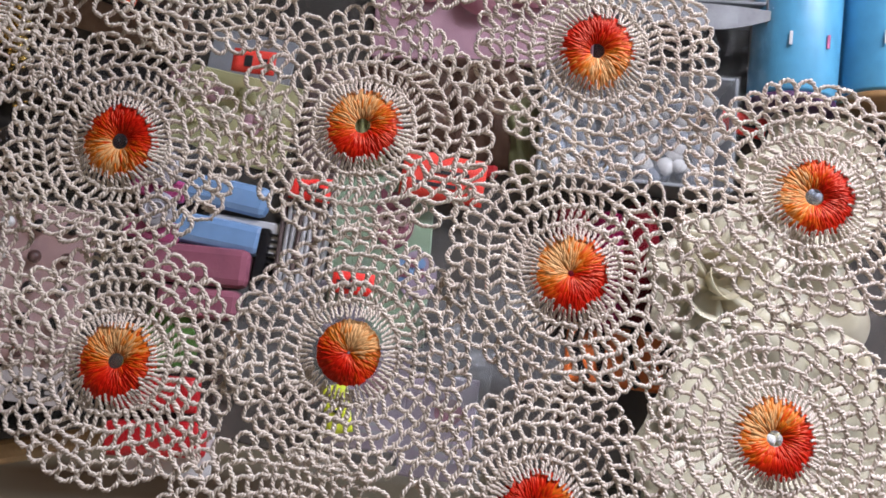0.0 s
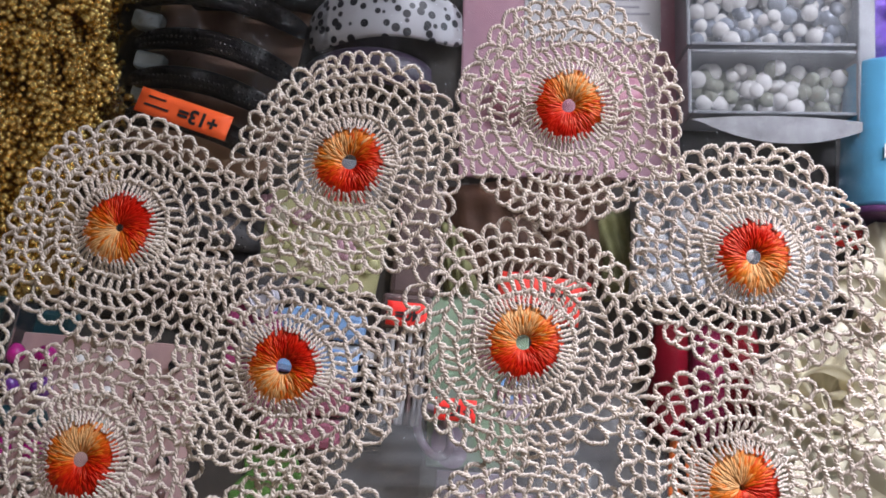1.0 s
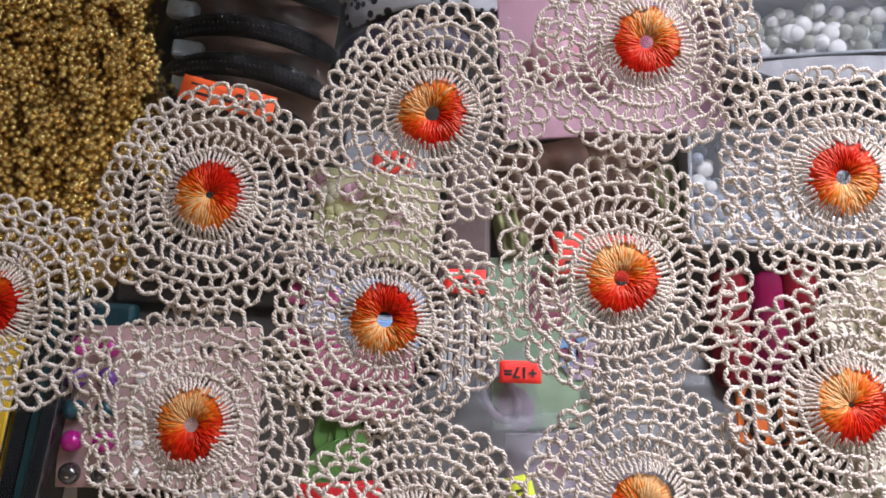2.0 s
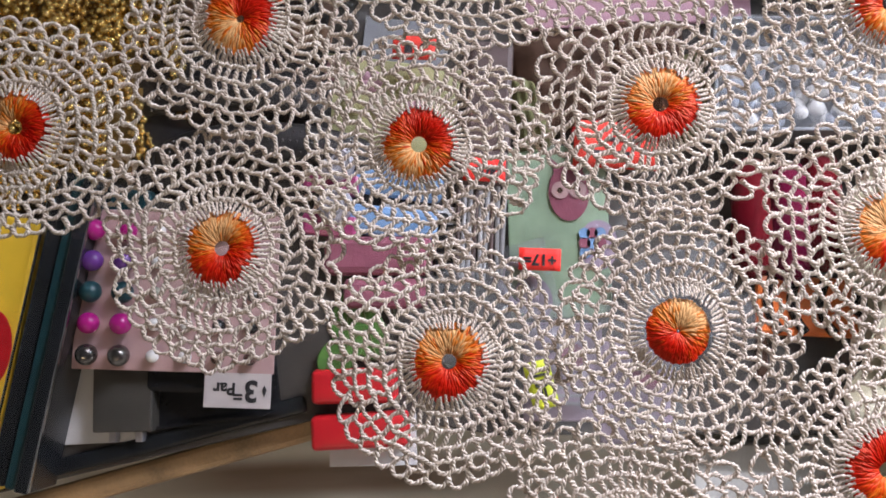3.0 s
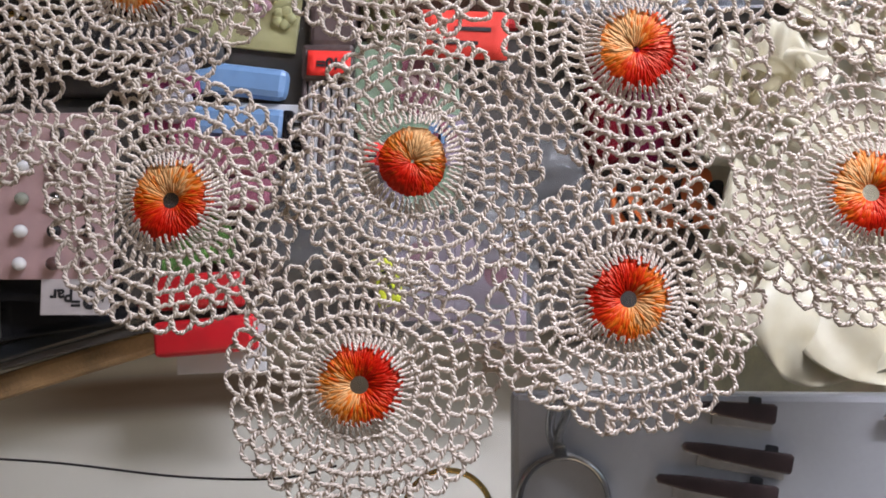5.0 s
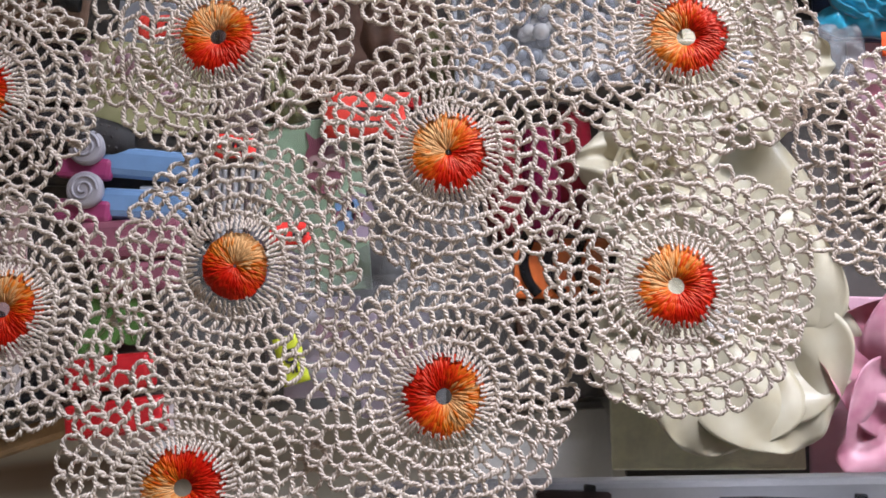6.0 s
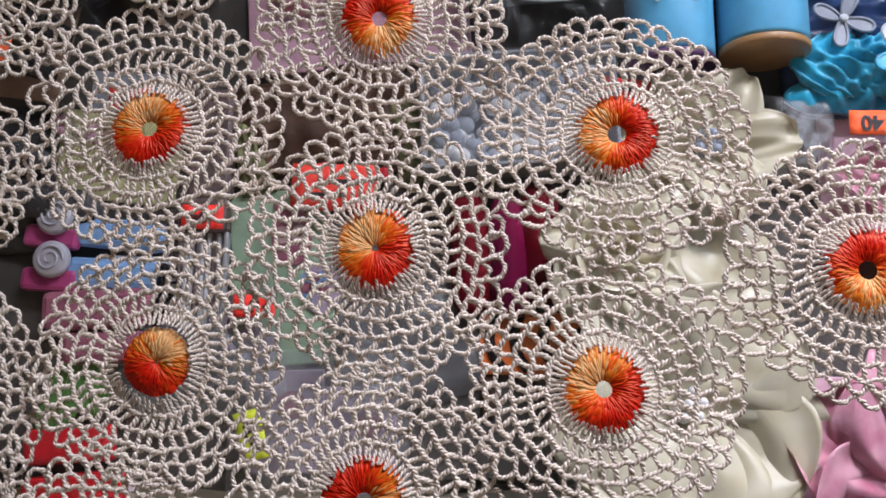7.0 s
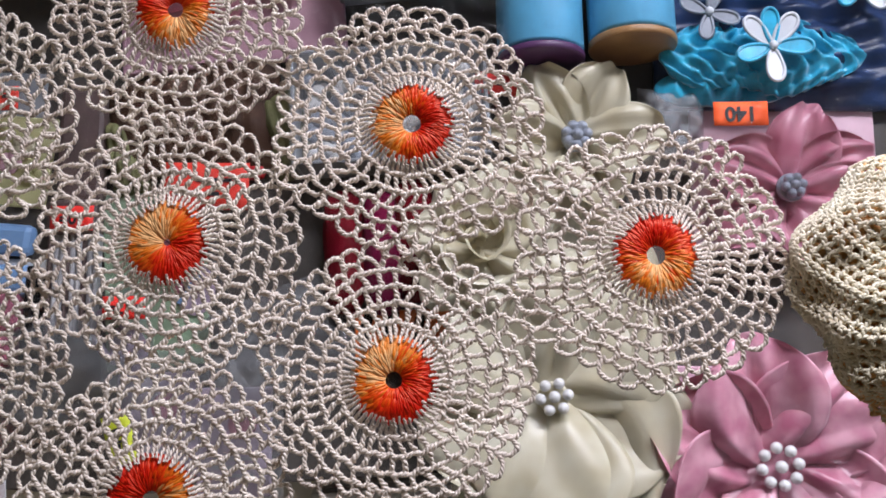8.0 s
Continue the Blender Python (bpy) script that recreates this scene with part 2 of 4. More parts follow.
def grid_mesh(name, verts, faces):
    """A mesh of quads from arrays."""
    verts, faces = np.asarray(verts, np.float32), np.asarray(faces, np.int32)
    mesh = bpy.data.meshes.new(name)
    mesh.vertices.add(len(verts))
    mesh.vertices.foreach_set("co", verts.ravel())
    mesh.loops.add(faces.size)
    mesh.loops.foreach_set("vertex_index", faces.ravel())
    mesh.polygons.add(len(faces))
    mesh.polygons.foreach_set("loop_start", np.arange(0, faces.size, 4, dtype=np.int32))
    mesh.update(calc_edges=True)
    return mesh


def unit(v):
    return v / np.maximum(np.linalg.norm(v, axis=-1, keepdims=True), 1e-12)


def frames_along(paths, closed=False):
    if closed:
        t = np.roll(paths, -1, 1) - np.roll(paths, 1, 1)
    else:
        t = np.gradient(paths, axis=1)
    t = unit(t)
    side = unit(np.cross(t, np.array([0.0013, 0.0007, 1.0])))
    return side, np.cross(side, t)


def tubes(paths, radius, sides=5, closed=False):
    """Round threads along N paths of M points: vertices and quads."""
    n, m, _ = paths.shape
    side, up = frames_along(paths, closed)
    a = np.arange(sides) * 2 * np.pi / sides
    radius = np.broadcast_to(radius, (n, m))[:, :, None, None]
    v = paths[:, :, None] + radius * (np.cos(a)[:, None] * side[:, :, None] + np.sin(a)[:, None] * up[:, :, None])
    i = np.arange(n)[:, None, None] * m * sides
    j = np.arange(m if closed else m - 1)[None, :, None]
    k = np.arange(sides)[None, None, :]
    j2, k2 = (j + 1) % m, (k + 1) % sides
    f = np.stack([i + j * sides + k, i + j * sides + k2, i + j2 * sides + k2, i + j2 * sides + k], -1)
    return v.reshape(-1, 3), f.reshape(-1, 4)


def plied(paths, spread, pitch, closed=False, plies=2, start=0.0):
    """Strands that wind round each path."""
    steps = np.linalg.norm(np.diff(paths, axis=1, append=paths[:, :1] if closed else paths[:, -1:]), axis=-1)
    s = np.concatenate([np.zeros((len(paths), 1)), np.cumsum(steps, 1)], 1)
    total = s[:, -1:]
    turns = np.maximum(1, np.round(total / pitch)) if closed else total / pitch
    phi = 2 * np.pi * s[:, :-1] / np.maximum(total, 1e-9) * turns
    side, up = frames_along(paths, closed)
    out = []
    for k in range(plies):
        p = phi + 2 * np.pi * k / plies + start
        out.append(paths + np.broadcast_to(spread, phi.shape)[..., None] * (np.cos(p)[..., None] * side + np.sin(p)[..., None] * up))
    return np.concatenate(out)


def gather(pieces):
    vs, fs, base = [], [], 0
    for v, f in pieces:
        vs.append(v)
        fs.append(f + base)
        base += len(v)
    return np.concatenate(vs), np.concatenate(fs)


def cord(name, points, radius, material, parent, label="", sides=8, closed=False):
    """A round cord through a few points, rounded by a spline."""
    p = np.asarray(points, float)
    n = len(p)
    fine = []
    for i in range(n if closed else n - 1):
        a, b = p[i], p[(i + 1) % n]
        before = p[(i - 1) % n] if closed or i else a
        after = p[(i + 2) % n] if closed or i + 2 < n else b
        for u in np.linspace(0, 1, 8, endpoint=False):
            fine.append(0.5 * (2 * a + (b - before) * u + (2 * before - 5 * a + 4 * b - after) * u * u + (3 * a - before - 3 * b + after) * u ** 3))
    if not closed:
        fine.append(p[-1])
    v, f = tubes(np.array([fine]), radius, sides, closed)
    return finish(name, grid_mesh(name, v, f), material, parent, label)


def block(w, d, h, bevel=0.001, x=0.0, y=0.0, z=0.0, turn=0.0, segments=2):
    """A box with rounded edges, standing on z."""
    bm = bmesh.new()
    bmesh.ops.create_cube(bm, size=1.0, matrix=pose(x, y, z + h / 2, 0, 0, turn) @ Matrix.Diagonal((w, d, h, 1)))
    if bevel:
        bmesh.ops.bevel(bm, geom=bm.edges[:], offset=min(bevel, 0.45 * min(w, d, h)), segments=segments, profile=0.5, affect="EDGES")
    return bm


def drum(r, h, m, bevel=0.0, segments=24, r2=None):
    """A cylinder from 0 to h along its own z, placed by m."""
    bm = bmesh.new()
    bmesh.ops.create_cone(bm, cap_ends=True, segments=segments, radius1=r, radius2=r if r2 is None else r2, depth=h, matrix=m @ pose(0, 0, h / 2))
    if bevel:
        rims = [e for e in bm.edges if any(len(f.verts) > 4 for f in e.link_faces)]
        bmesh.ops.bevel(bm, geom=rims, offset=bevel, segments=2, profile=0.5, affect="EDGES")
    return bm


def ball(r, x, y, z, flat=1.0, u=12, v=8, bm=None):
    bm = bm or bmesh.new()
    bmesh.ops.create_uvsphere(bm, u_segments=u, v_segments=v, radius=r, matrix=Matrix.Translation((x, y, z)) @ Matrix.Diagonal((1, 1, flat, 1)))
    return bm


def outline(points, h, z=0.0, bevel=0.0):
    """A flat shape with thickness from its outline."""
    bm = bmesh.new()
    f = bm.faces.new([bm.verts.new((x, y, z)) for x, y in points])
    top = bmesh.ops.extrude_face_region(bm, geom=[f])
    bmesh.ops.translate(bm, verts=[g for g in top["geom"] if isinstance(g, bmesh.types.BMVert)], vec=(0, 0, h))
    bmesh.ops.recalc_face_normals(bm, faces=bm.faces[:])
    if bevel:
        bmesh.ops.bevel(bm, geom=[e for e in bm.edges if all(abs(v.co.z - z - h) < 1e-6 for v in e.verts)], offset=bevel, segments=2, profile=0.5, affect="EDGES")
    return bm


def oval(a, b, x=0.0, y=0.0, n=28, turn=0.0):
    c, s = math.cos(radians(turn)), math.sin(radians(turn))
    return [(x + a * math.cos(t) * c - b * math.sin(t) * s, y + a * math.cos(t) * s + b * math.sin(t) * c) for t in [2 * math.pi * i / n for i in range(n)]]


def sheet(w, d, nu, nv, height, name, material, parent, label="", thick=0.0, shape=None):
    """A soft sheet: height(u, v) with u, v from -1 to 1; shape(u, v) may move the plan."""
    u, v = np.meshgrid(np.linspace(-1, 1, nu), np.linspace(-1, 1, nv), indexing="ij")
    x, y = (u * w / 2, v * d / 2) if shape is None else shape(u, v)
    co = np.stack([x, y, height(u, v)], -1).reshape(-1, 3)
    i, j = np.meshgrid(np.arange(nu - 1), np.arange(nv - 1), indexing="ij")
    a = (i * nv + j).ravel()
    f = np.stack([a, a + nv, a + nv + 1, a + 1], -1)
    if thick:
        n = len(co)
        g = (f + n)[:, ::-1]
        rim = np.concatenate([np.arange(nu) * nv, (nu - 1) * nv + np.arange(1, nv), (np.arange(nu - 2, -1, -1)) * nv + nv - 1, np.arange(nv - 2, 0, -1)])
        nxt = np.roll(rim, -1)
        f = np.concatenate([f, g, np.stack([rim, rim + n, nxt + n, nxt], -1)])
        co = np.concatenate([co, co - np.array([0, 0, thick])])
    return finish(name, grid_mesh(name, co, f), material, parent, label)


def writing(text, size, x, y, z, turn, parent, material=None, stretch=1.0):
    """Letters of the built-in font, as a thin raised mesh."""
    curve = bpy.data.curves.new("writing", "FONT")
    curve.body, curve.size, curve.align_x, curve.align_y, curve.extrude = text, size, "CENTER", "CENTER", 0.00006
    curve.offset = size * 0.03
    draft = new("writing_draft", curve)
    mesh = bpy.data.meshes.new_from_object(draft.evaluated_get(bpy.context.evaluated_depsgraph_get()))
    bpy.data.objects.remove(draft)
    mesh.materials.clear()
    ob = finish("writing", mesh, material or INK, parent, smooth=False)
    ob.matrix_basis = pose(x, y, z, 0, 0, turn) @ Matrix.Diagonal((stretch, 1, 1, 1))
    return ob


def price_tag(label, w, d, x, y, z, turn, material, text="", size=0.008, rows=(), tilt=(0, 0), text_turn=180, text_x=0.0):
    """A paper price sticker, slightly bowed, with its writing."""
    tag = thing("price_tag", label, "price tag", x, y, z, turn, "price tags")
    tag.matrix_basis = pose(x, y, z, tilt[0], tilt[1], turn)
    sheet(w, d, 7, 4, lambda u, v: 0.0004 * u * u, "paper", material, tag, thick=0.0003)
    if text:
        writing(text, size, text_x, 0.0, 0.0006, text_turn, tag)
    for bx, by, bw, bh in rows:
        part("print_bar", block(bw, bh, 0.0001, 0, bx, by, 0.0005), INK, tag)
    return tag


def shaded_board():
    """Cream paint with faint streaks along x; a long brown shadow is painted in."""
    m, n, l, b = nodes_of("shaded_cream_board")
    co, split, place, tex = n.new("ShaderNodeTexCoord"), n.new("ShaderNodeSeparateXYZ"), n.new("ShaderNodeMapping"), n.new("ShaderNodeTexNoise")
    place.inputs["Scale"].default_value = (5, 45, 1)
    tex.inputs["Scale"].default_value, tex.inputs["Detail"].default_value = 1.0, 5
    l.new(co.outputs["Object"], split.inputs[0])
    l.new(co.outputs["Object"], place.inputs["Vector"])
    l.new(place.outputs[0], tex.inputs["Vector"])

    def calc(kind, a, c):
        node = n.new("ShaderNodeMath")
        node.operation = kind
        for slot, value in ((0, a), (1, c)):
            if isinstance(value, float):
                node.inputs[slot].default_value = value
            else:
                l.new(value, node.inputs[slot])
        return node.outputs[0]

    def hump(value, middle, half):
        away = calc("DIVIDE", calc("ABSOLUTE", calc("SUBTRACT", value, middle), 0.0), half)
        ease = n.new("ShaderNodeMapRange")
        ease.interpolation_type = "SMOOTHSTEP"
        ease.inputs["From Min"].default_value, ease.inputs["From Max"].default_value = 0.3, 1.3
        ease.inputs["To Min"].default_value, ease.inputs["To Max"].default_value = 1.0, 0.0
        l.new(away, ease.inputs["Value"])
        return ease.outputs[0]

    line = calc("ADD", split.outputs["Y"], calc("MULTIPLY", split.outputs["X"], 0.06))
    # Soft shadow by the shelf edge, put into the board's colour.
    shadow = calc("MULTIPLY", hump(line, -0.113, 0.013), hump(split.outputs["X"], -0.155, 0.12))
    amount = calc("MULTIPLY", shadow, calc("ADD", calc("MULTIPLY", tex.outputs["Fac"], 0.8), 0.55))
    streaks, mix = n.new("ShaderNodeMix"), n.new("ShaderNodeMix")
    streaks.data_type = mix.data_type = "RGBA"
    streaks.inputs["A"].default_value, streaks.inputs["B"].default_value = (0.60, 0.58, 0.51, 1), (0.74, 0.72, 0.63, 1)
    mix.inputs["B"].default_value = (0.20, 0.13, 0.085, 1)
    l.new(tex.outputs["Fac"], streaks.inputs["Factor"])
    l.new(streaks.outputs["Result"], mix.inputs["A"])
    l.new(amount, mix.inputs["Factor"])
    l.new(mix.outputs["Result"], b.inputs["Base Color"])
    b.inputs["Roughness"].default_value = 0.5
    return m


# ---- the shop round the counter ----
def slab(name, w, d, h, x, y, z, material, label, category="structure"):
    return tagged(part(name, block(w, d, h, 0.002, x, y, z), material, None), label, category, kind="structure")


slab("floor", 5.0, 5.0, 0.1, 0, 0, -0.1, FLOOR_TILE, "brown tiled shop floor", "floor")
slab("ceiling", 5.0, 5.0, 0.1, 0, 0, 2.7, PLASTER, "off-white plastered shop ceiling", "ceiling")
slab("wall_west", 0.1, 5.0, 2.7, -2.55, 0, 0, PLASTER, "off-white plastered shop wall", "wall")
slab("wall_south", 5.2, 0.1, 2.7, 0, -2.55, 0, PLASTER, "off-white plastered shop wall", "wall")
slab("wall_north", 5.2, 0.1, 2.7, 0, 2.55, 0, PLASTER, "off-white plastered shop wall", "wall")

GLASS_TOP, SHELF = 0.9480, 0.7450
counter = thing("display_counter", "glass-topped shop display counter full of trinkets", "display counter", kind="structure")
pane = part("glass_top", block(1.3, 0.86, 0.005, 0.0008, 0.02, 0.11, GLASS_TOP - 0.005), GLASS, counter, "clear glass counter top")
pane.visible_shadow = False
SHELF_EDGE = [(-0.60, -0.140), (-0.34, -0.094), (-0.13, -0.0665), (-0.05, -0.086), (0.02, -0.091), (0.120, -0.101), (0.121, -0.140), (0.22, -0.165), (0.64, -0.21), (0.64, 0.53), (-0.60, 0.53)]
part("shelf", outline(SHELF_EDGE, 0.006, SHELF - 0.006, 0.001), SHELF_GREY, counter, "grey laminate shelf")
part("base_board", block(1.24, 0.8, 0.02, 0.001, 0.02, 0.11, 0.685), shaded_board(), counter, "cream painted board with a brown shadow band painted in")
part("back_panel", block(1.3, 0.02, 0.94, 0.001, 0.02, 0.55, 0.0), CREAM_BOARD, counter)
part("front_panel", block(1.3, 0.02, 0.88, 0.001, 0.02, -0.33, 0.0), CREAM_BOARD, counter)
part("side_panel", block(0.02, 0.84, 0.94, 0.001, -0.62, 0.11, 0.0), CREAM_BOARD, counter)
part("side_panel", block(0.02, 0.84, 0.94, 0.001, 0.66, 0.11, 0.0), CREAM_BOARD, counter)
part("ledge", block(0.50, 0.17, 0.012, 0.002, 0.256, -0.2195, 0.9085, turn=-7), GREY_CARD, counter, "grey painted ledge")
part("shelf_rail", block(0.19, 0.009, 0.012, 0.002, -0.245, -0.0745, 0.736, turn=9), BLACK_METAL, counter, "black metal shelf edge")
part("shelf_lath", block(0.24, 0.013, 0.01, 0.003, -0.215, -0.0845, 0.726, turn=10), WOOD, counter, "worn golden wooden lath")


# Filler, not goods: added to lighten the shaded board below the shelf edge.
filler_sheets = thing("pale_filler", "pale sheets added to lighten the board below the shelf edge", "paper stack", 0.080, -0.142, 0.7052, -6)
for k in range(5):
    part("sheet", block(0.072 - 0.003 * (k % 2), 0.072 + 0.004 * (k % 3), 0.004, 0.0008, 0.002 * (k % 2), 0.0, 0.0045 * k, turn=1.5 * (k % 3)), surface("pale_filler_grey", (0.68, 0.67, 0.63), 0.6, var=0.15, scale=25), filler_sheets)


# ---- the crocheted runner ----
# centre x, y, the direction of the reddest yarn, its spread, the radius of the eye (mm)
MOTIFS = [
    (-0.1171, 0.0650, 40, 1.0, 1.3), (-0.0472, 0.0820, 300, 0.95, 2.4), (0.0197, 0.0960, 245, 0.9, 2.2),
    (0.0701, 0.0475, 105, 0.95, 2.3), (0.0023, 0.0256, 280, 1.05, 2.4), (-0.0678, 0.0215, 60, 0.95, 2.5),
    (-0.1275, -0.0028, 285, 1.05, 2.3), (0.0610, -0.0173, 305, 1.1, 1.0), (-0.1871, 0.0397, 320, 0.95, 2.4),
    (0.1295, 0.0040, 350, 0.9, 2.6), (-0.0007, -0.0391, 235, 1.15, 0.6), (-0.0652, -0.0414, 272, 1.05, 2.3),
    (0.1147, -0.0623, 305, 1.0, 2.3), (0.0502, -0.0817, 140, 0.95, 2.3), (-0.0212, -0.0952, 20, 0.95, 2.5),
    (0.1863, -0.0416, 95, 0.9, 2.6),
]
R0 = 0.0335
DISC_R = 0.0110
LACE_Z = 0.9512
centres = np.array([m[:2] for m in MOTIFS])
DYES = np.array([(0.72, 0.009, 0.003), (0.84, 0.024, 0.004), (0.90, 0.090, 0.005), (0.94, 0.26, 0.02), (0.97, 0.54, 0.22)])


class Plan:
    """Maps a motif's even rounds onto the uneven cloth."""

    def __init__(self, index, rng):
        self.c = centres[index]
        off = np.delete(centres, index, 0) - self.c
        d = np.linalg.norm(off, axis=1)
        near = d < 0.0768
        self.dirs, self.reach = np.arctan2(off[near, 1], off[near, 0]), d[near] / 2 + 0.0009
        self.p = rng.uniform(0, 2 * np.pi, 10)
        self.start = rng.uniform(0, 2 * np.pi)

    def __call__(self, rho, th, lift=0.0):
        th = np.asarray(th, float)
        rho = np.broadcast_to(rho, th.shape)
        p, w = self.p, rho / R0
        stretch = np.zeros_like(th)
        for a, r in zip(self.dirs, self.reach):
            gap = np.angle(np.exp(1j * (th - a)))
            stretch = stretch + (r / R0 - 1) * np.exp(-((gap / 0.42) ** 2))
        wobble = 0.018 * np.sin(2 * th + p[0]) + 0.014 * np.sin(3 * th + p[1]) + 0.012 * np.sin(7 * th + p[2]) * w
        r = rho * (1 + stretch * w ** 1.5 + wobble)
        r = r + 0.0004 * w * np.sin(11 * th + 300 * rho + p[3])
        a = th + self.start + 0.05 * np.sin(2 * th + p[4]) * w + 0.025 * np.sin(5 * th + p[5]) + 0.03 * np.sin(p[6] + 160 * rho)
        # the stretch was laid out in the cloth's directions
        a = a - self.start
        x, y = self.c[0] + r * np.cos(a), self.c[1] + r * np.sin(a)
        z = LACE_Z + lift + 0.0009 * np.sin(70 * x + 2.1 * p[7]) * np.sin(80 * y + p[8]) + 0.0006 * np.sin(4 * th + p[9]) * w
        return np.stack([x, y, z], -1)


def bars(plan, rng, count, r1, r2, lean, points=17, inner=0.0, uneven=0.0):
    th = 2 * np.pi * (np.arange(count) + rng.uniform(-0.11, 0.11, count)) / count
    u = np.linspace(0, 1, points)
    slant = rng.normal(lean, 0.03, count)
    rho = r1 + (r2 - r1) * u[None] + rng.normal(0, 1, (count, 1)) * uneven * (1 - u[None])
    return plan(rho, th[:, None] + slant[:, None] * (u[None] - 0.5), 0.0005 * np.sin(np.pi * u)[None] + inner * (1 - u[None]) ** 2)


def arches(plan, rng, count, base, height, shift, points=30):
    th = 2 * np.pi * (np.arange(count) + shift + rng.uniform(-0.08, 0.08, count)) / count
    width = 2 * np.pi / count * rng.uniform(0.96, 1.08, count)
    u = np.linspace(0, 1, points)
    high = height * rng.uniform(0.88, 1.12, count)
    skew = rng.normal(0, 0.025, count)
    rho = base + high[:, None] * np.sin(np.pi * u)[None] ** 0.8
    a = th[:, None] - 0.5 * width[:, None] * np.cos(np.pi * u)[None] + skew[:, None] * np.sin(np.pi * u)[None]
    return plan(rho, a, 0.0004 * np.sin(np.pi * u)[None] + rng.uniform(-0.0003, 0.0006, (count, 1)))


def ring(plan, rho, points=400):
    th = np.linspace(0, 2 * np.pi, points, endpoint=False)[None]
    return plan(rho + 0.00025 * np.sin(23 * th) + 0.0002 * np.sin(37 * th + 1), th, 0.0005)


def net_mesh(plan, rng):
    """The cream rounds: teeth into the disc, three rounds of posts, two rounds of arches."""
    pitch = 0.0024
    lean = rng.choice((-1, 1)) * rng.uniform(0.05, 0.11)
    pieces = []

    def lay(paths, r=0.00039, spread=0.00037, closed=False, sides=4, knot=0.0, taper=0.0):
        n, m = paths.shape[:2]
        loose = rng.normal(0, 1, (n, m, 3))
        loose = (loose + np.roll(loose, 1, 1) + np.roll(loose, -1, 1)) / 1.7
        end = knot * np.abs(np.linspace(-1, 1, m)) ** 5
        fat = np.clip(1 + 0.15 * loose[..., 0] + end[None], 0.65, 1.6) * (1 - taper * np.linspace(1, 0, m)[None])
        strands = plied(paths + 0.00012 * loose, 0.92 * spread * fat, pitch * rng.uniform(0.9, 1.15), closed, 2, rng.uniform(0, 6.28, (n, 1)))
        pieces.append(tubes(strands, 0.94 * r * np.concatenate([fat, fat]) ** 0.8, sides, closed))

    lay(bars(plan, rng, 58, 0.0098, 0.0146, 0.02, 13, 0.0024, 0.00040), 0.00043, 0.00036, taper=0.45)
    for low, high, count, tilt in ((0.0144, 0.0190, 40, -lean), (0.0190, 0.0234, 40, lean), (0.0234, 0.0272, 41, -0.7 * lean)):
        lay(ring(plan, low, 400), 0.00045, 0.00043, True)
        lay(bars(plan, rng, count, low, high, tilt, 15), 0.00044, 0.00041, knot=0.5)
    lay(ring(plan, 0.0272, 500), 0.00041, 0.00039, True)
    for base, high, count, shift in ((0.0271, 0.0034, 40, 0.0), (0.0301, 0.0040, 38, 0.25)):
        lay(arches(plan, rng, count, base, high, shift, 29), 0.00041, 0.00039, knot=0.4)
    v, f = gather(pieces)
    return grid_mesh("net", v, f)


def disc_mesh(plan, rng, red, spread, eye, disc):
    """The puffed centre: a packed bed of radial yarn under tiers of short overlapping stitches."""
    pieces, dyes = [], []
    tiers = ((72, 0.0, 0.97, 0.0, 0.00095), (56, 0.02, 0.50, 0.00034, 0.00034), (86, 0.22, 0.72, 0.00034, 0.00042),
             (104, 0.42, 0.90, 0.00034, 0.00045), (116, 0.62, 1.01, 0.00028, 0.00045))
    for count, first, last, low, thick in tiers:
        th = 2 * np.pi * (np.arange(count) + rng.uniform(-0.3, 0.3, count)) / count
        u = np.linspace(0, 1, 9)
        s = first + (last - first) * u[None] + rng.uniform(-0.10, 0.10, (count, 1)) * (first > 0)
        s = np.clip(s, 0, 1.02)
        rho = eye + (disc - eye) * s
        a = th[:, None] + rng.normal(0, 0.05, (count, 1)) * (u[None] - 0.5) + 0.10 * (1 - s)
        bow = np.sin(np.pi * u)[None] * (0.00022 if low else 0.0)
        paths = plan(rho, a, 0.0019 * np.sin(np.pi * (0.14 + 0.80 * np.clip(s, 0, 1))) ** 0.8 - 0.0003 + low + bow + rng.uniform(-0.00008, 0.00008, (count, 1)))
        radius = thick * (0.45 + 0.55 * rho / disc) if not low else thick * (0.35 + 0.75 * np.sin(np.pi * (0.06 + 0.88 * u))[None] ** 0.6) * rng.uniform(0.85, 1.15, (count, 1))
        pieces.append(tubes(paths, radius, 6))
        t = (1 - np.cos(a - radians(red))) / 2 * (0.88 * spread + 0.1) + rng.normal(0, 0.13, (count, 1)) + 0.16 * (0.5 - s) + 0.04 * np.sin(9 * u + rng.uniform(0, 6, (count, 1)))
        t = np.clip(t, 0, 1) * (len(DYES) - 1)
        i = np.minimum(t.astype(int), len(DYES) - 2)
        c = DYES[i] + (DYES[i + 1] - DYES[i]) * (t - i)[..., None]
        dyes.append(np.repeat(c.reshape(-1, 3), 6, 0))
    v, f = gather(pieces)
    mesh = grid_mesh("flower_centre", v, f)
    rgba = np.concatenate([np.concatenate(dyes), np.ones((len(v), 1))], 1).astype(np.float32)
    mesh.attributes.new("dye", "FLOAT_COLOR", "POINT").data.foreach_set("color", rgba.ravel())
    return mesh


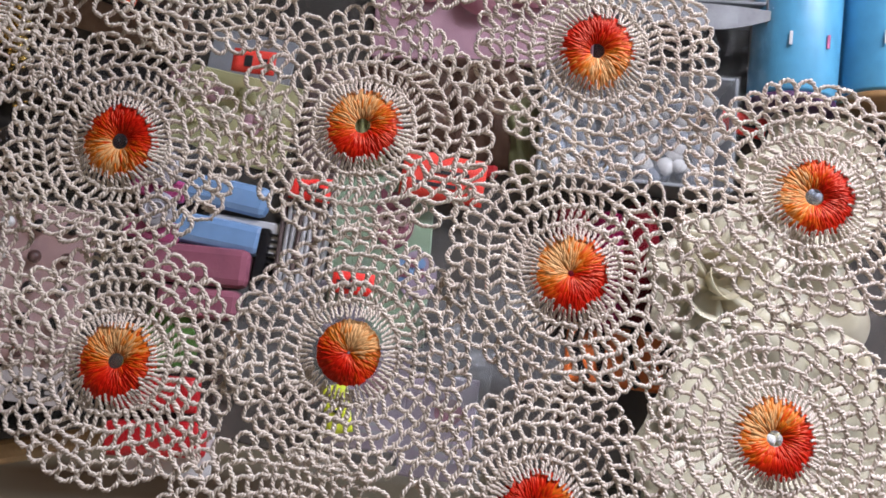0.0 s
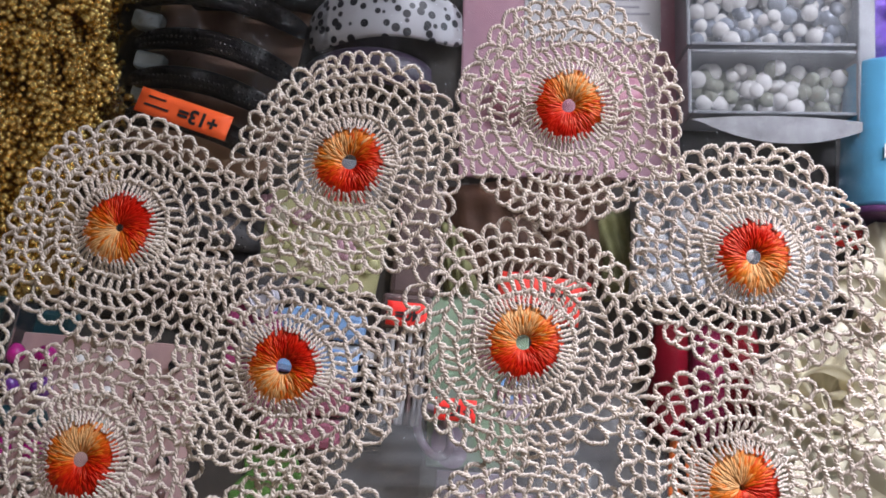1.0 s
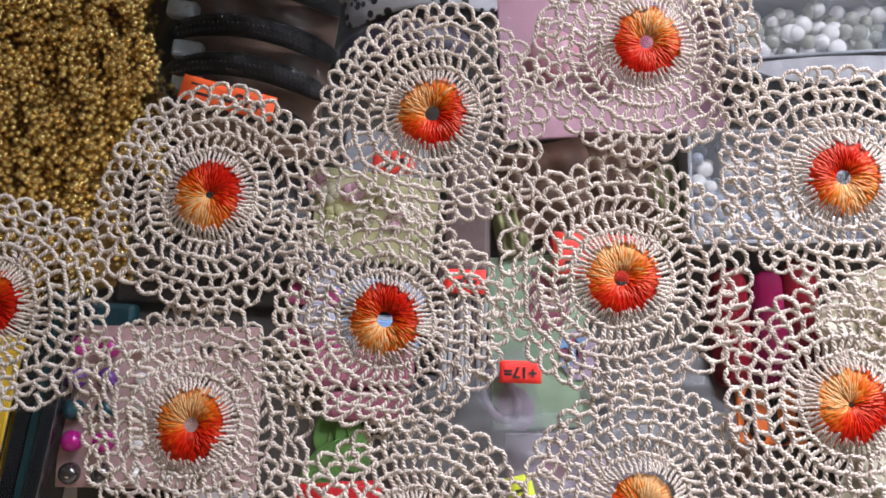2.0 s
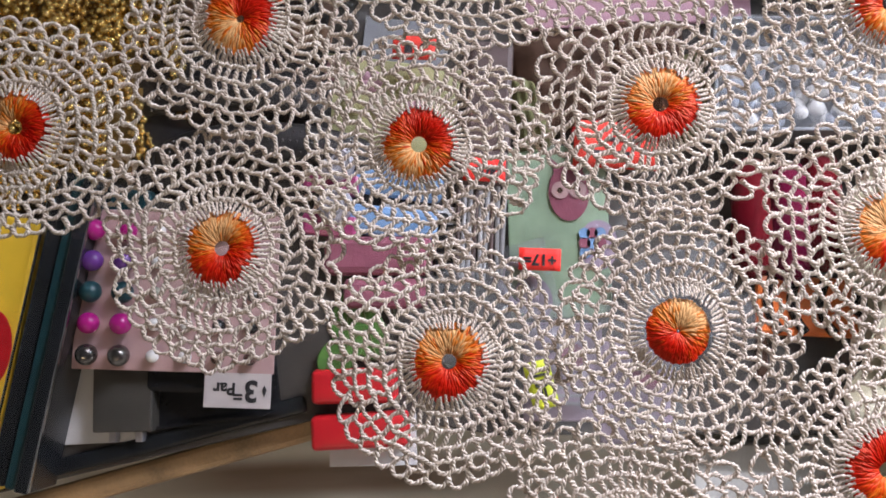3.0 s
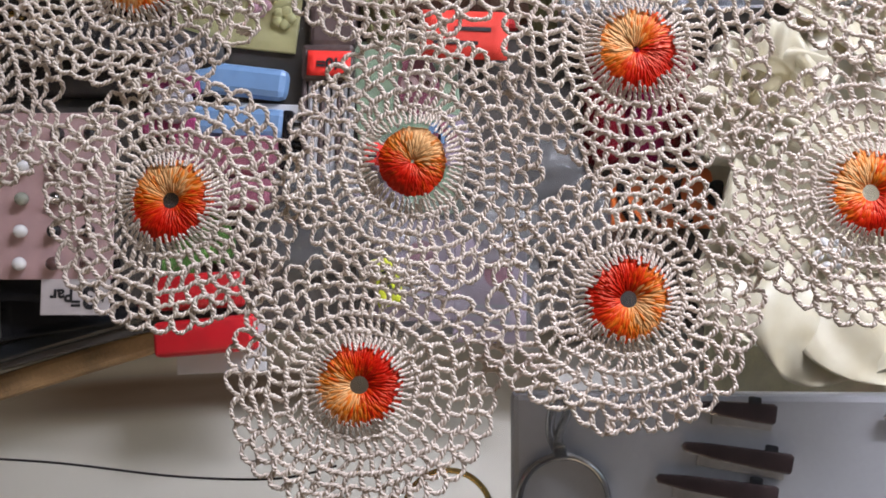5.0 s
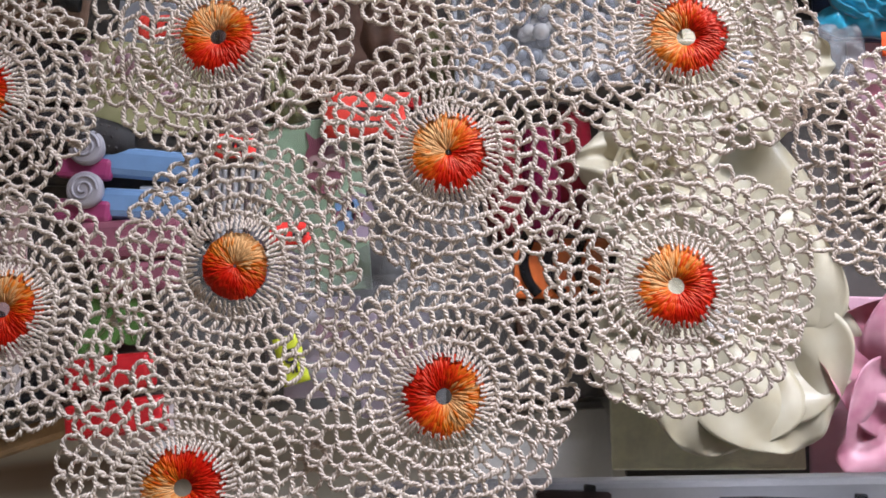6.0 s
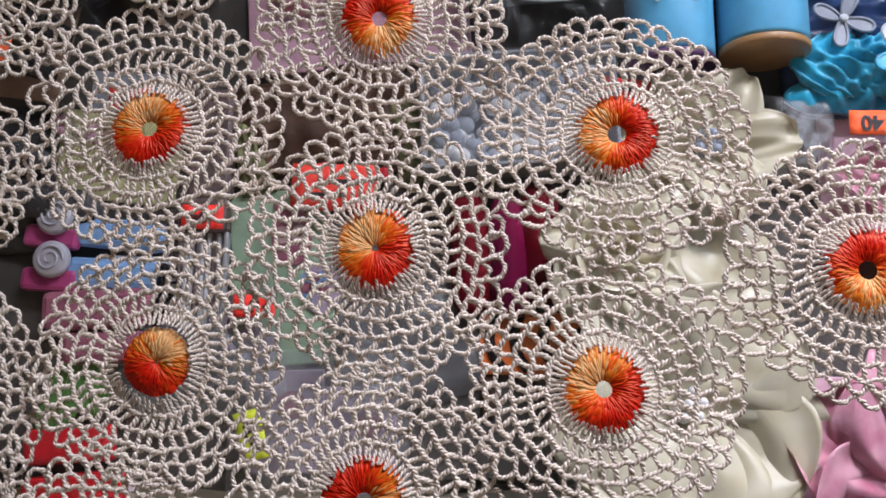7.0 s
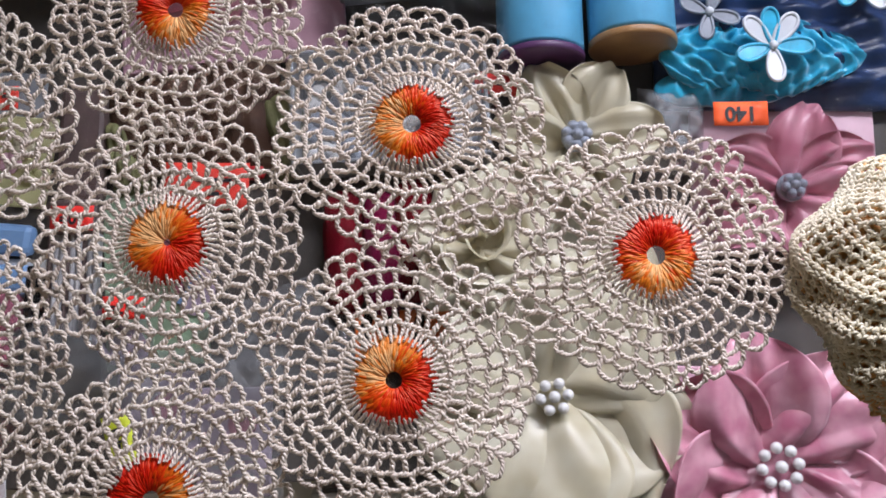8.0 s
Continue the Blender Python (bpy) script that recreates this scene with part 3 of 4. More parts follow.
runner = thing("crochet_runner", "cream crocheted lace runner of round orange-centred motifs on glass", "lace runner")
for index, (x, y, red, spread, eye) in enumerate(MOTIFS):
    rng = np.random.default_rng(40 + index)
    plan = Plan(index, rng)
    net = finish("motif", net_mesh(plan, rng), COTTON, runner)
    finish("flower_centre", disc_mesh(plan, rng, red, spread, eye * 0.001, 0.0088 if eye < 0.8 else DISC_R), YARN, net, "variegated red, orange and peach yarn centre")


def heap_net(cx, cy, ax, ay, top, rows, count, rng, sag):
    """Net laid over a rounded heap."""
    pieces = []
    u = np.linspace(0, 1, 17)
    for k in range(rows):
        v0, v1 = k / rows, (k + 1.25) / rows
        a = 2 * np.pi * (np.arange(count) + 0.5 * (k % 2) + rng.uniform(-0.15, 0.15, count)) / count
        th = a[:, None] - np.pi / count * 1.06 * np.cos(np.pi * u)[None]
        v = np.clip(v0 + (v1 - v0) * np.sin(np.pi * u)[None] * rng.uniform(0.85, 1.15, (count, 1)), 0, 1)
        out = np.cos(0.5 * np.pi * v) ** 0.42 * (1 + 0.05 * np.sin(3 * th + sag) + 0.035 * np.sin(7 * th + 6 * v) + 0.02 * np.sin(13 * th - 9 * v))
        x, y = cx + ax * out * np.cos(th), cy + ay * out * np.sin(th)
        z = LACE_Z + top * np.sin(0.5 * np.pi * v) * (1 + 0.08 * np.sin(2 * th + 1)) + 0.0010 * np.sin(9 * th + 7 * v) + 0.0006 * np.sin(17 * th - 11 * v)
        pieces.append(tubes(plied(np.stack([x, y, z], -1), 0.00040, 0.0028), 0.00042, 4))
    v, f = gather(pieces)
    return grid_mesh("folded_end", v, f)


rng = np.random.default_rng(7)
heap = finish("folded_end", heap_net(0.2685, -0.0625, 0.0500, 0.0385, 0.0120, 19, 64, rng, 0.4), COTTON_TAN, runner, "rolled-up ecru end of the lace runner")
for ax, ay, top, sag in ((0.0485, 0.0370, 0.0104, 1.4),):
    finish("inner_fold", heap_net(0.2685, -0.0625, ax, ay, top, 12, 54, rng, sag), COTTON_SHADED, heap)




def packed_layers(cx, cy, ax, ay, top):
    """The tightly rolled lace inside the heap, ridged by its turns."""
    n, m = 90, 36
    th, v = np.meshgrid(np.linspace(0, 2 * np.pi, n), np.linspace(0, 1, m), indexing="ij")
    out = np.cos(0.5 * np.pi * v) ** 0.42 * (1 + 0.04 * np.sin(3 * th + 1) + 0.02 * np.sin(9 * th + 7 * v))
    ridge = 0.0007 * np.sin(46 * v + 2 * np.sin(5 * th)) + 0.0005 * np.sin(60 * th + 9 * v)
    co = np.stack([cx + ax * out * np.cos(th), cy + ay * out * np.sin(th), LACE_Z + top * np.sin(0.5 * np.pi * v) + ridge], -1).reshape(-1, 3)
    i, k = np.meshgrid(np.arange(n - 1), np.arange(m - 1), indexing="ij")
    a = (i * m + k).ravel()
    return grid_mesh("rolled_core", co, np.stack([a, a + m, a + m + 1, a + 1], -1))


# Solid dome behind the nets, in the gold that carries the heap's inner shade.
finish("rolled_core", packed_layers(0.2685, -0.0625, 0.0475, 0.0362, 0.0098), COTTON_SHADED, heap, "tightly rolled lace layers with golden shade in their colour")


# ---- goods in the counter ----
Z = SHELF + 0.0006
rnd = random.Random(5)


def bag(w, d, x, y, z, turn, puff, seed, label="crinkled clear plastic packing bag", material=None):
    """A puffed clear film bag over flat goods."""
    r = np.random.default_rng(seed)
    p = r.uniform(0, 6.28, 12)

    def height(u, v):
        edge = (1 - u ** 4) * (1 - v ** 4)
        folds = 0.16 * np.sin(5 * u + 3 * v + p[0]) + 0.12 * np.sin(9 * u - 7 * v + p[1]) + 0.08 * np.sin(17 * v + 5 * u + p[2])
        return puff * edge * (0.8 + folds)

    ob = thing("plastic_bag", label, "plastic bag", x, y, z, turn, "packing bags")
    sheet(w, d, 30, 24, height, "film", material or CLEAR_FILM, ob)
    return ob


# gold bead strands
def bead_strand(x0, y0, x1, y1, z, seed):
    r = random.Random(seed)
    ob = thing("bead_garland", "shiny gold plastic bead garland in a heap", "bead garland", x0, y0, z, 0, "gold garlands")
    bm = bmesh.new()
    bmesh.ops.create_icosphere(bm, subdivisions=1, radius=1.0)
    bv = np.array([v.co[:] for v in bm.verts])
    bf = np.array([[v.index for v in f.verts] for f in bm.faces])
    bm.free()
    vs, fs, n = [], [], 0
    steps = 40
    for i in range(steps):
        u = i / steps
        cx = (x1 - x0) * u + 0.011 * math.sin((7 + seed % 6) * u + 2 * seed) + r.uniform(-0.0045, 0.0045)
        cy = (y1 - y0) * u + 0.006 * math.sin(13 * u + seed) + r.uniform(-0.004, 0.004)
        cz = r.uniform(-0.0015, 0.0035)
        for k in range(5):
            a = k * 1.2566 + i
            rad = r.uniform(0.0014, 0.0027)
            vs.append(bv * rad + np.array([cx + 0.0031 * math.cos(a), cy + 0.0034 * math.sin(a), 0.003 + cz + 0.0018 * math.sin(2 * a + i)]))
            fs.append(bf + n)
            n += len(bv)
    mesh = bpy.data.meshes.new("beads")
    mesh.from_pydata(np.concatenate(vs).tolist(), [], np.concatenate(fs).tolist())
    finish("beads", mesh, GOLD, ob)
    return ob


for k in range(32):
    x = -0.330 + 0.0043 * k
    drop = max(0.0, (k - 16) / 15)
    bead_strand(x + rnd.uniform(-0.008, 0.008), 0.275, x + rnd.uniform(-0.022, 0.014), 0.058 + 0.085 * drop + rnd.uniform(-0.008, 0.008), Z + 0.003 + 0.004 * (k % 4), 30 + k)
bed = thing("gold_cloth", "brown-gold mesh bag beneath gold garlands", "mesh bag", -0.268, 0.175, Z, 0)
sheet(0.125, 0.21, 30, 40, lambda u, v: 0.003 + 0.003 * np.sin(17 * u) * np.sin(23 * v), "cloth", surface("dark_gold_mesh", (0.30, 0.19, 0.06), 0.4, 0.5, bump=0.8), bed, thick=0.002)


# black studded hair bands
STUD_METAL = surface("dark_stud_metal", (0.20, 0.18, 0.18), 0.25, 0.7)


def hair_band(x0, y0, x1, y1, width, material, label, studs=False, rise=0.012, group="hair bands"):
    mid, length = ((x0 + x1) / 2, (y0 + y1) / 2), math.hypot(x1 - x0, y1 - y0)
    ob = thing("hair_band", label, "hair band", mid[0], mid[1], Z, math.degrees(math.atan2(y1 - y0, x1 - x0)), group)
    n, sides = 28, 14
    t, a = np.meshgrid(np.linspace(-1, 1, n), np.linspace(0, 2 * np.pi, sides, endpoint=False), indexing="ij")
    bow = (1 - t * t)
    taper = 0.55 + 0.45 * np.sqrt(np.clip(1 - t ** 4, 0, 1))
    co = np.stack([t * length / 2, 0.18 * length * bow * 0.35 + width / 2 * taper * np.cos(a), 0.005 + rise * bow + 0.0035 * taper * np.sin(a)], -1)
    i, k = np.meshgrid(np.arange(n - 1), np.arange(sides), indexing="ij")
    f = np.stack([i * sides + k, i * sides + (k + 1) % sides, (i + 1) * sides + (k + 1) % sides, (i + 1) * sides + k], -1).reshape(-1, 4)
    finish("band", grid_mesh("band", co.reshape(-1, 3), f), material, ob)
    if studs:
        bm = bmesh.new()
        for p in range(30):
            for q in (-1, 0, 1):
                tt = -0.9 + 1.8 * (p + 0.5 * (q % 2)) / 30
                ball(0.0009, tt * length / 2, 0.063 * length * (1 - tt * tt) + q * width * 0.26, 0.0084 + rise * (1 - tt * tt) - 0.0009 * abs(q), 0.7, 6, 4, bm)
        part("studs", bm, STUD_METAL, ob, "small glossy dark metal studs", True)
    return ob


for x0, y0, x1, y1 in ((-0.190, 0.234, -0.098, 0.209), (-0.194, 0.209, -0.104, 0.182), (-0.198, 0.187, -0.112, 0.162), (-0.203, 0.166, -0.122, 0.141)):
    hair_band(x0, y0, x1, y1, 0.0135, BLACK_CLOTH, "black braided hair band with small studs on a card", True)
PALE_FOAM = surface("pale_blue_foam", (0.62, 0.70, 0.74), 0.6)
backing = thing("backing_card", "brown card holding black hair bands", "card", -0.150, 0.186, Z, -16)
part("card", block(0.085, 0.098, 0.001, 0.0005), surface("dull_brown_card", (0.34, 0.21, 0.15), 0.6), backing)
for dx, dy in ((-0.0444, 0.0232), (-0.0366, 0.0005), (-0.033, -0.0181)):
    part("foam_pad", block(0.017, 0.010, 0.009, 0.002, dx, dy, 0.001), PALE_FOAM, backing, "pale blue-white foam pad")
price_tag("orange price sticker reading 13 on black hair bands", 0.052, 0.0135, -0.160, 0.160, Z + 0.0245, -22, ORANGE_TAG, "+13=", 0.0105, ((-0.016, 0.0030, 0.010, 0.0010), (-0.015, -0.0016, 0.014, 0.0012)), text_x=0.0085)
bag(0.125, 0.115, -0.148, 0.19, Z + 0.014, -16, 0.010, 3, material=film("glinting_packing_film", gloss=0.5, scale=60))

# pastel palette
palette = thing("colour_palette", "dark plastic case with rows of pastel colour strips", "palette", -0.122, 0.249, Z, -4)
part("case", block(0.078, 0.05, 0.010, 0.003), BLACK_GLOSS, palette)
pastel = [surface("pastel_" + n, c, 0.45, var=0.1) for n, c in (("aqua", (0.3, 0.6, 0.6)), ("rose", (0.7, 0.4, 0.5)), ("lilac", (0.5, 0.42, 0.65)), ("blue", (0.3, 0.45, 0.65)))]
for k in range(8):
    part("colour_strip", block(0.0068, 0.036, 0.004, 0.001, -0.031 + 0.0088 * k, 0.0, 0.0085), pastel[k % 4], palette)

# spotted bands
hair_band(-0.096, 0.208, -0.012, 0.206, 0.030, DOT_WHITE, "wide white satin hair band with black dots", rise=0.018)
hair_band(-0.092, 0.243, -0.010, 0.238, 0.026, DOT_BLACK, "wide black satin hair band with white dots", rise=0.016)
hair_band(-0.101, 0.182, -0.030, 0.178, 0.020, surface("plum_satin", (0.05, 0.035, 0.06), 0.35), "wide plum satin hair band", rise=0.012)
bag(0.105, 0.1, -0.058, 0.205, Z + 0.02, -3, 0.010, 8)

# pink pack with white header and elastic loop
pack = thing("hair_tie_pack", "pink card pack with white header and black elastic loop", "pack", 0.045, 0.176, Z, -4)
part("card", block(0.118, 0.112, 0.004, 0.001), PINK_CARD, pack)
part("header", block(0.074, 0.040, 0.001, 0.0004, 0.012, 0.040, 0.0042), WHITE_PAPER, pack, "white printed header")
for k in range(5):
    part("print_bar", block(rnd.uniform(0.018, 0.03), 0.0012, 0.0002, 0, 0.028, 0.052 - 0.004 * k, 0.0052), PALE_INK, pack)
for k in range(3):
    part("puff", ball(0.014, -0.03 + 0.028 * k, -0.012 - 0.006 * (k % 2), 0.010, 0.6, 16, 10), PINK_SATIN, pack, "pink satin puff", True)
cord("elastic_loop", [(-0.024, 0.052, 0.008), (-0.008, 0.046, 0.009), (0.004, 0.052, 0.01), (0.002, 0.064, 0.009), (-0.008, 0.062, 0.008), (-0.018, 0.045, 0.008)], 0.0012, BLACK_CLOTH, pack, "black elastic loop", closed=True)
bag(0.125, 0.12, 0.045, 0.176, Z + 0.012, -4, 0.012, 11)


# pearl bead boxes
def bead_box(x, y, w, d, h, turn, bead, label, count, seed, size=0.0045):
    ob = thing("bead_box", label, "bead box", x, y, Z, turn, "bead boxes")
    part("base", block(w, d, 0.0015, 0.0005), BOX_PLASTIC, ob)
    for sx in (-1, 1):
        part("wall", block(0.0018, d, h, 0.0006, sx * (w / 2 - 0.0009), 0, 0.0015), BOX_PLASTIC, ob)
    for sy in (-1, 1):
        part("wall", block(w - 0.0040, 0.0018, h, 0.0006, 0, sy * (d / 2 - 0.0009), 0.0015), BOX_PLASTIC, ob)
    r = random.Random(seed)
    for mat_index, material in enumerate(bead):
        bm = bmesh.new()
        for _ in range(int(count * 1.5) // len(bead)):
            s = size * r.uniform(0.7, 1.15)
            ball(s, r.uniform(-w / 2 + 0.006, w / 2 - 0.006), r.uniform(-d / 2 + 0.006, d / 2 - 0.006), r.uniform(0.005, h * 0.75), r.uniform(0.5, 1.0), 12, 8, bm)
        tagged(part("half_pearls", bm, material, ob, "loose glossy half pearls", True), kind="stuff")
    lid = part("lid", block(w + 0.001, d + 0.001, 0.001, 0.0004, 0, 0, h + 0.002), BOX_CLEAR, ob, "clear plastic lid")
    return ob


bag(0.1, 0.17, 0.148, 0.165, Z + 0.034, -4, 0.004, 90)
bead_box(0.150, 0.205, 0.092, 0.056, 0.030, -4, (PEARL_BLUE, PEARL), "clear plastic box full of silver-white half pearls", 190, 1)
bead_box(0.146, 0.158, 0.090, 0.034, 0.030, -4, (PEARL_GREEN, PEARL), "clear plastic box full of ivory half pearls", 110, 2)
bead_box(0.118, 0.078, 0.096, 0.058, 0.026, -6, (PEARL, PEARL_BLUE), "clear plastic box full of white half pearls", 150, 3)
crescent = [(-0.047 + 0.094 * i / 16, 0.004 - 0.003 * ((i - 8) / 8) ** 2) for i in range(17)] + [(0.047 - 0.094 * i / 16, -0.010 + 0.012 * ((i - 8) / 8) ** 2) for i in range(1, 16)]
flap = thing("paper_flap", "curled grey-white paper flap on the bead box", "paper flap", 0.147, 0.135, Z + 0.034, -5)
part("paper", outline(crescent, 0.0006), surface("grey_paper", (0.33, 0.33, 0.34), 0.7), flap)
wall_box = thing("storage_tray", "frosted white plastic storage tray wall beside bead boxes", "storage tray", 0.190, 0.165, Z, -6)
part("wall", block(0.006, 0.12, 0.030, 0.0015), BOX_PLASTIC, wall_box)
part("rim", block(0.009, 0.122, 0.003, 0.001, 0, 0, 0.0302), BOX_PLASTIC, wall_box)

# dark cloth rolls behind the lace
for x, y, w, d, turn, m, lab in ((0.002, 0.094, 0.056, 0.052, 4, BROWN, "folded dark brown cloth hair tie"), (0.040, 0.092, 0.042, 0.060, -6, BROWN, "folded dark brown cloth hair tie"),
                                 (0.064, 0.078, 0.024, 0.046, 10, OLIVE, "folded olive cloth hair tie"), (-0.020, 0.080, 0.018, 0.040, 4, OLIVE, "folded olive cloth hair tie")):
    ob = thing("cloth_hair_tie", lab, "hair tie", x, y, Z, turn, "cloth hair ties")
    p = rnd.uniform(0, 6)
    sheet(w, d, 22, 16, lambda u, v, p=p: 0.004 + 0.010 * (1 - u ** 4) * (1 - v ** 4) * (0.8 + 0.2 * np.sin(7 * v + 2 * u + p) + 0.1 * np.sin(13 * u + p)), "cloth", m, ob, thick=0.004)
price_tag("red-orange price sticker on a clear bag", 0.043, 0.024, 0.021, 0.0555, Z + 0.012, -10, FELT_RED, "", rows=((0.004, 0.003, 0.018, 0.002), (-0.004, -0.004, 0.022, 0.002)))
red_roll = thing("red_fabric_roll", "bright red felt strip in a clear bag", "felt strip", 0.025, 0.066, Z, -8)
part("strip", block(0.05, 0.012, 0.006, 0.003), RED_PLASTIC, red_roll)

tag_paper = thing("grey_card", "pale grey card holding a red-orange price sticker", "card", -0.083, 0.121, Z, -12)
part("card", block(0.046, 0.034, 0.0015, 0.0005), BOX_PLASTIC, tag_paper)
price_tag("red-orange price sticker on a pale grey card", 0.0225, 0.0125, -0.0765, 0.1160, Z + 0.019, -8, FELT_RED, "", rows=((-0.003, 0.0, 0.004, 0.006), (0.005, 0.001, 0.004, 0.002)))

# flat brush with red sticker
brush = thing("flat_brush", "brown flat brush with grey bristles in its case", "brush", -0.0475, 0.055, Z, -8)
part("handle", block(0.024, 0.060, 0.009, 0.003, 0.002, 0.035, 0), BRUSH_BROWN, brush, "dark brown handle")
part("ferrule", block(0.026, 0.018, 0.010, 0.002, 0, -0.003, 0), BRUSH_BROWN, brush)
for k in range(9):
    part("bristle", block(0.0024, 0.050, 0.006, 0.001, -0.0115 + 0.0029 * k, -0.036, 0.001, turn=rnd.uniform(-1.5, 1.5)), BRISTLE if k % 3 else BRUSH_BROWN, brush)
price_tag("red price sticker on a brown brush handle", 0.0215, 0.0125, -0.047, 0.0505, Z + 0.0115, -9, RED_TAG, "40=", 0.008)

# mint card with an owl-shaped sticker
card = thing("sticker_card", "mint green card with a mauve owl-shaped sticker", "card", -0.012, 0.016, Z, -4)
part("card", block(0.052, 0.090, 0.002, 0.0008), MINT, card)
owl = oval(0.0105, 0.015, 0.006, 0.020, 32)
owl = [(x + (0.003 if i == 5 else -0.003 if i == 11 else 0), y + (0.006 if i in (5, 11) else 0)) for i, (x, y) in enumerate(owl)]
part("sticker", outline(owl, 0.0012, 0.0022), MAUVE, card, "mauve owl-shaped sticker")
for ex in (0.0015, 0.0105):
    part("eye_disc", outline(oval(0.0045, 0.0045, ex, 0.021), 0.0006, 0.0036), PALE_PINK, card)
    part("pupil", outline(oval(0.0014, 0.0014, ex, 0.021), 0.0004, 0.0044), BROWN, card)
part("sticker", outline(oval(0.010, 0.013, 0.020, -0.008), 0.001, 0.0022), LILAC, card, "lilac round sticker")
part("sticker", outline(oval(0.009, 0.012, -0.014, -0.034, turn=20), 0.001, 0.0022), LILAC, card, "lilac round sticker")
for k in range(7):
    part("dot", outline(oval(0.003, 0.003, 0.013 + 0.004 * (k % 3), -0.002 - 0.005 * (k // 3), 12), 0.0005, 0.0034), MAUVE if k % 2 else BLUE_PLASTIC, card)
price_tag("red price sticker reading 17 on a mint card", 0.0210, 0.0112, -0.0242, 0.0012, Z + 0.0150, -8, RED_TAG, "+17=", 0.0078)
bag(0.070, 0.1, -0.012, 0.014, Z + 0.006, -4, 0.008, 21)

# snail-shaped clips on blue bars
for x, y, turn in ((-0.123, 0.060, -14), (-0.126, 0.038, -12)):
    clip = thing("snail_clip", "blue hair clip with white spiral snail and pink foot", "hair clip", x, y, Z, turn, "snail clips")
    part("bar", block(0.052, 0.016, 0.009, 0.004, 0.030, -0.003, 0), BLUE_PLASTIC, clip)
    part("foot", block(0.030, 0.012, 0.006, 0.003, -0.002, -0.008, 0.004), HOT_PINK, clip)
    part("shell", drum(0.0095, 0.006, pose(0, 0.002, 0.009), 0.002), WHITE_PLASTIC, clip, "white spiral shell", True)
    spiral = [(0.0072 * (1 - k / 26) * math.cos(0.55 * k), 0.002 + 0.0072 * (1 - k / 26) * math.sin(0.55 * k), 0.0152) for k in range(22)]
    cord("spiral", spiral, 0.0008, WHITE_PLASTIC, clip, sides=5)

# pale yellow pack with flowers, light yellow card
ypack = thing("flower_clip_pack", "pale yellow card pack with small pink flowers", "pack", -0.096, 0.093, Z, -14)
part("card", block(0.076, 0.048, 0.002, 0.0008), PALE_YELLOW, ypack)
for k in range(9):
    fx, fy = -0.030 + 0.0075 * k + rnd.uniform(-0.002, 0.002), rnd.uniform(-0.016, 0.016)
    bm = bmesh.new()
    for q in range(5):
        ball(0.0032, fx + 0.0034 * math.cos(1.2566 * q), fy + 0.0034 * math.sin(1.2566 * q), 0.0035, 0.5, 8, 6, bm)
    part("flower", bm, (PINK_CARD, CREAM_SATIN, PALE_YELLOW)[k % 3], ypack, "", True)
bag(0.085, 0.058, -0.096, 0.093, Z + 0.004, -14, 0.009, 33)


# card of pearl ear studs
studs = thing("ear_stud_card", "pale pink card with rows of pearl ear studs", "ear stud card", -0.210, -0.002, Z + 0.016, -7)
part("card", block(0.104, 0.082, 0.0012, 0.0004, 0, 0.006, 0), PALE_PINK, studs)
colours = [(PEARL_GREY, PEARL, PEARL_BROWN), (PEARL_MAGENTA, PEARL, BLACK_GLOSS), (TEAL, PEARL_GREEN, PEARL_GREY), (PEARL_PURPLE, PEARL, PEARL_BROWN), (PEARL_MAGENTA, PEARL, BLACK_GLOSS)]
for row in range(5):
    for column in range(6):
        size = (0.0056, 0.0056, 0.0034, 0.0034, 0.0034, 0.0034)[column]
        part("pearl_stud", ball(size, -0.0425 + 0.0166 * column, -0.0275 + 0.0158 * row, 0.0012 + size * 0.8, 1.0, 16, 12), colours[row][column // 2], studs, "", True)
label_card = part("label", block(0.034, 0.0175, 0.001, 0.0003, 0.034, -0.0435, 0.0002), surface("pinkish_white_paper", (0.50, 0.45, 0.44), 0.7, var=0.05), studs, "white paper label")
writing("3", 0.0148, 0.0410, -0.0432, 0.0014, 180, studs)
writing("Par", 0.0085, 0.0275, -0.0425, 0.0014, 180, studs)
writing("=", 0.0085, 0.0345, -0.0462, 0.0014, 180, studs)
part("ink_mark", outline([(0.0466, -0.043), (0.0478, -0.0405), (0.0490, -0.043), (0.0478, -0.0465)], 0.0001, 0.0014), INK, studs)
stand = thing("earring_stand", "grey plastic stand under the ear stud card", "stand", -0.243, -0.047, Z - 0.002, -4)
part("foot", block(0.031, 0.036, 0.013, 0.001), surface("dark_grey_plastic", (0.055, 0.05, 0.043), 0.4), stand)
for k in (-1, 1):
    part("slot", block(0.004, 0.006, 0.006, 0.0005, k * 0.007, -0.0205, 0.002), WHITE_PLASTIC, stand)
# Added card; it stands for the light board seen past the stand.
gap_card = thing("white_card", "pale card added for the bright gap under the earring stand", "card", -0.262, -0.048, Z - 0.0003, -2)
part("card", block(0.046, 0.044, 0.0012, 0.0004), WHITE_PAPER, gap_card)
black_case = thing("black_case", "black plastic case under the ear stud card", "case", -0.205, -0.034, Z - 0.0004, -7)
part("case", block(0.05, 0.03, 0.012, 0.003), BLACK_GLOSS, black_case)
tray = thing("black_tray", "flat black plastic tray with a low rim", "tray", -0.2005, -0.045, Z - 0.0005, 2)
part("base", block(0.072, 0.040, 0.0012, 0.0004), BLACK_GLOSS, tray)
for sy in (-1, 1):
    part("rim", block(0.072, 0.002, 0.004, 0.0006, 0, sy * 0.019, 0.0012), BLACK_GLOSS, tray)
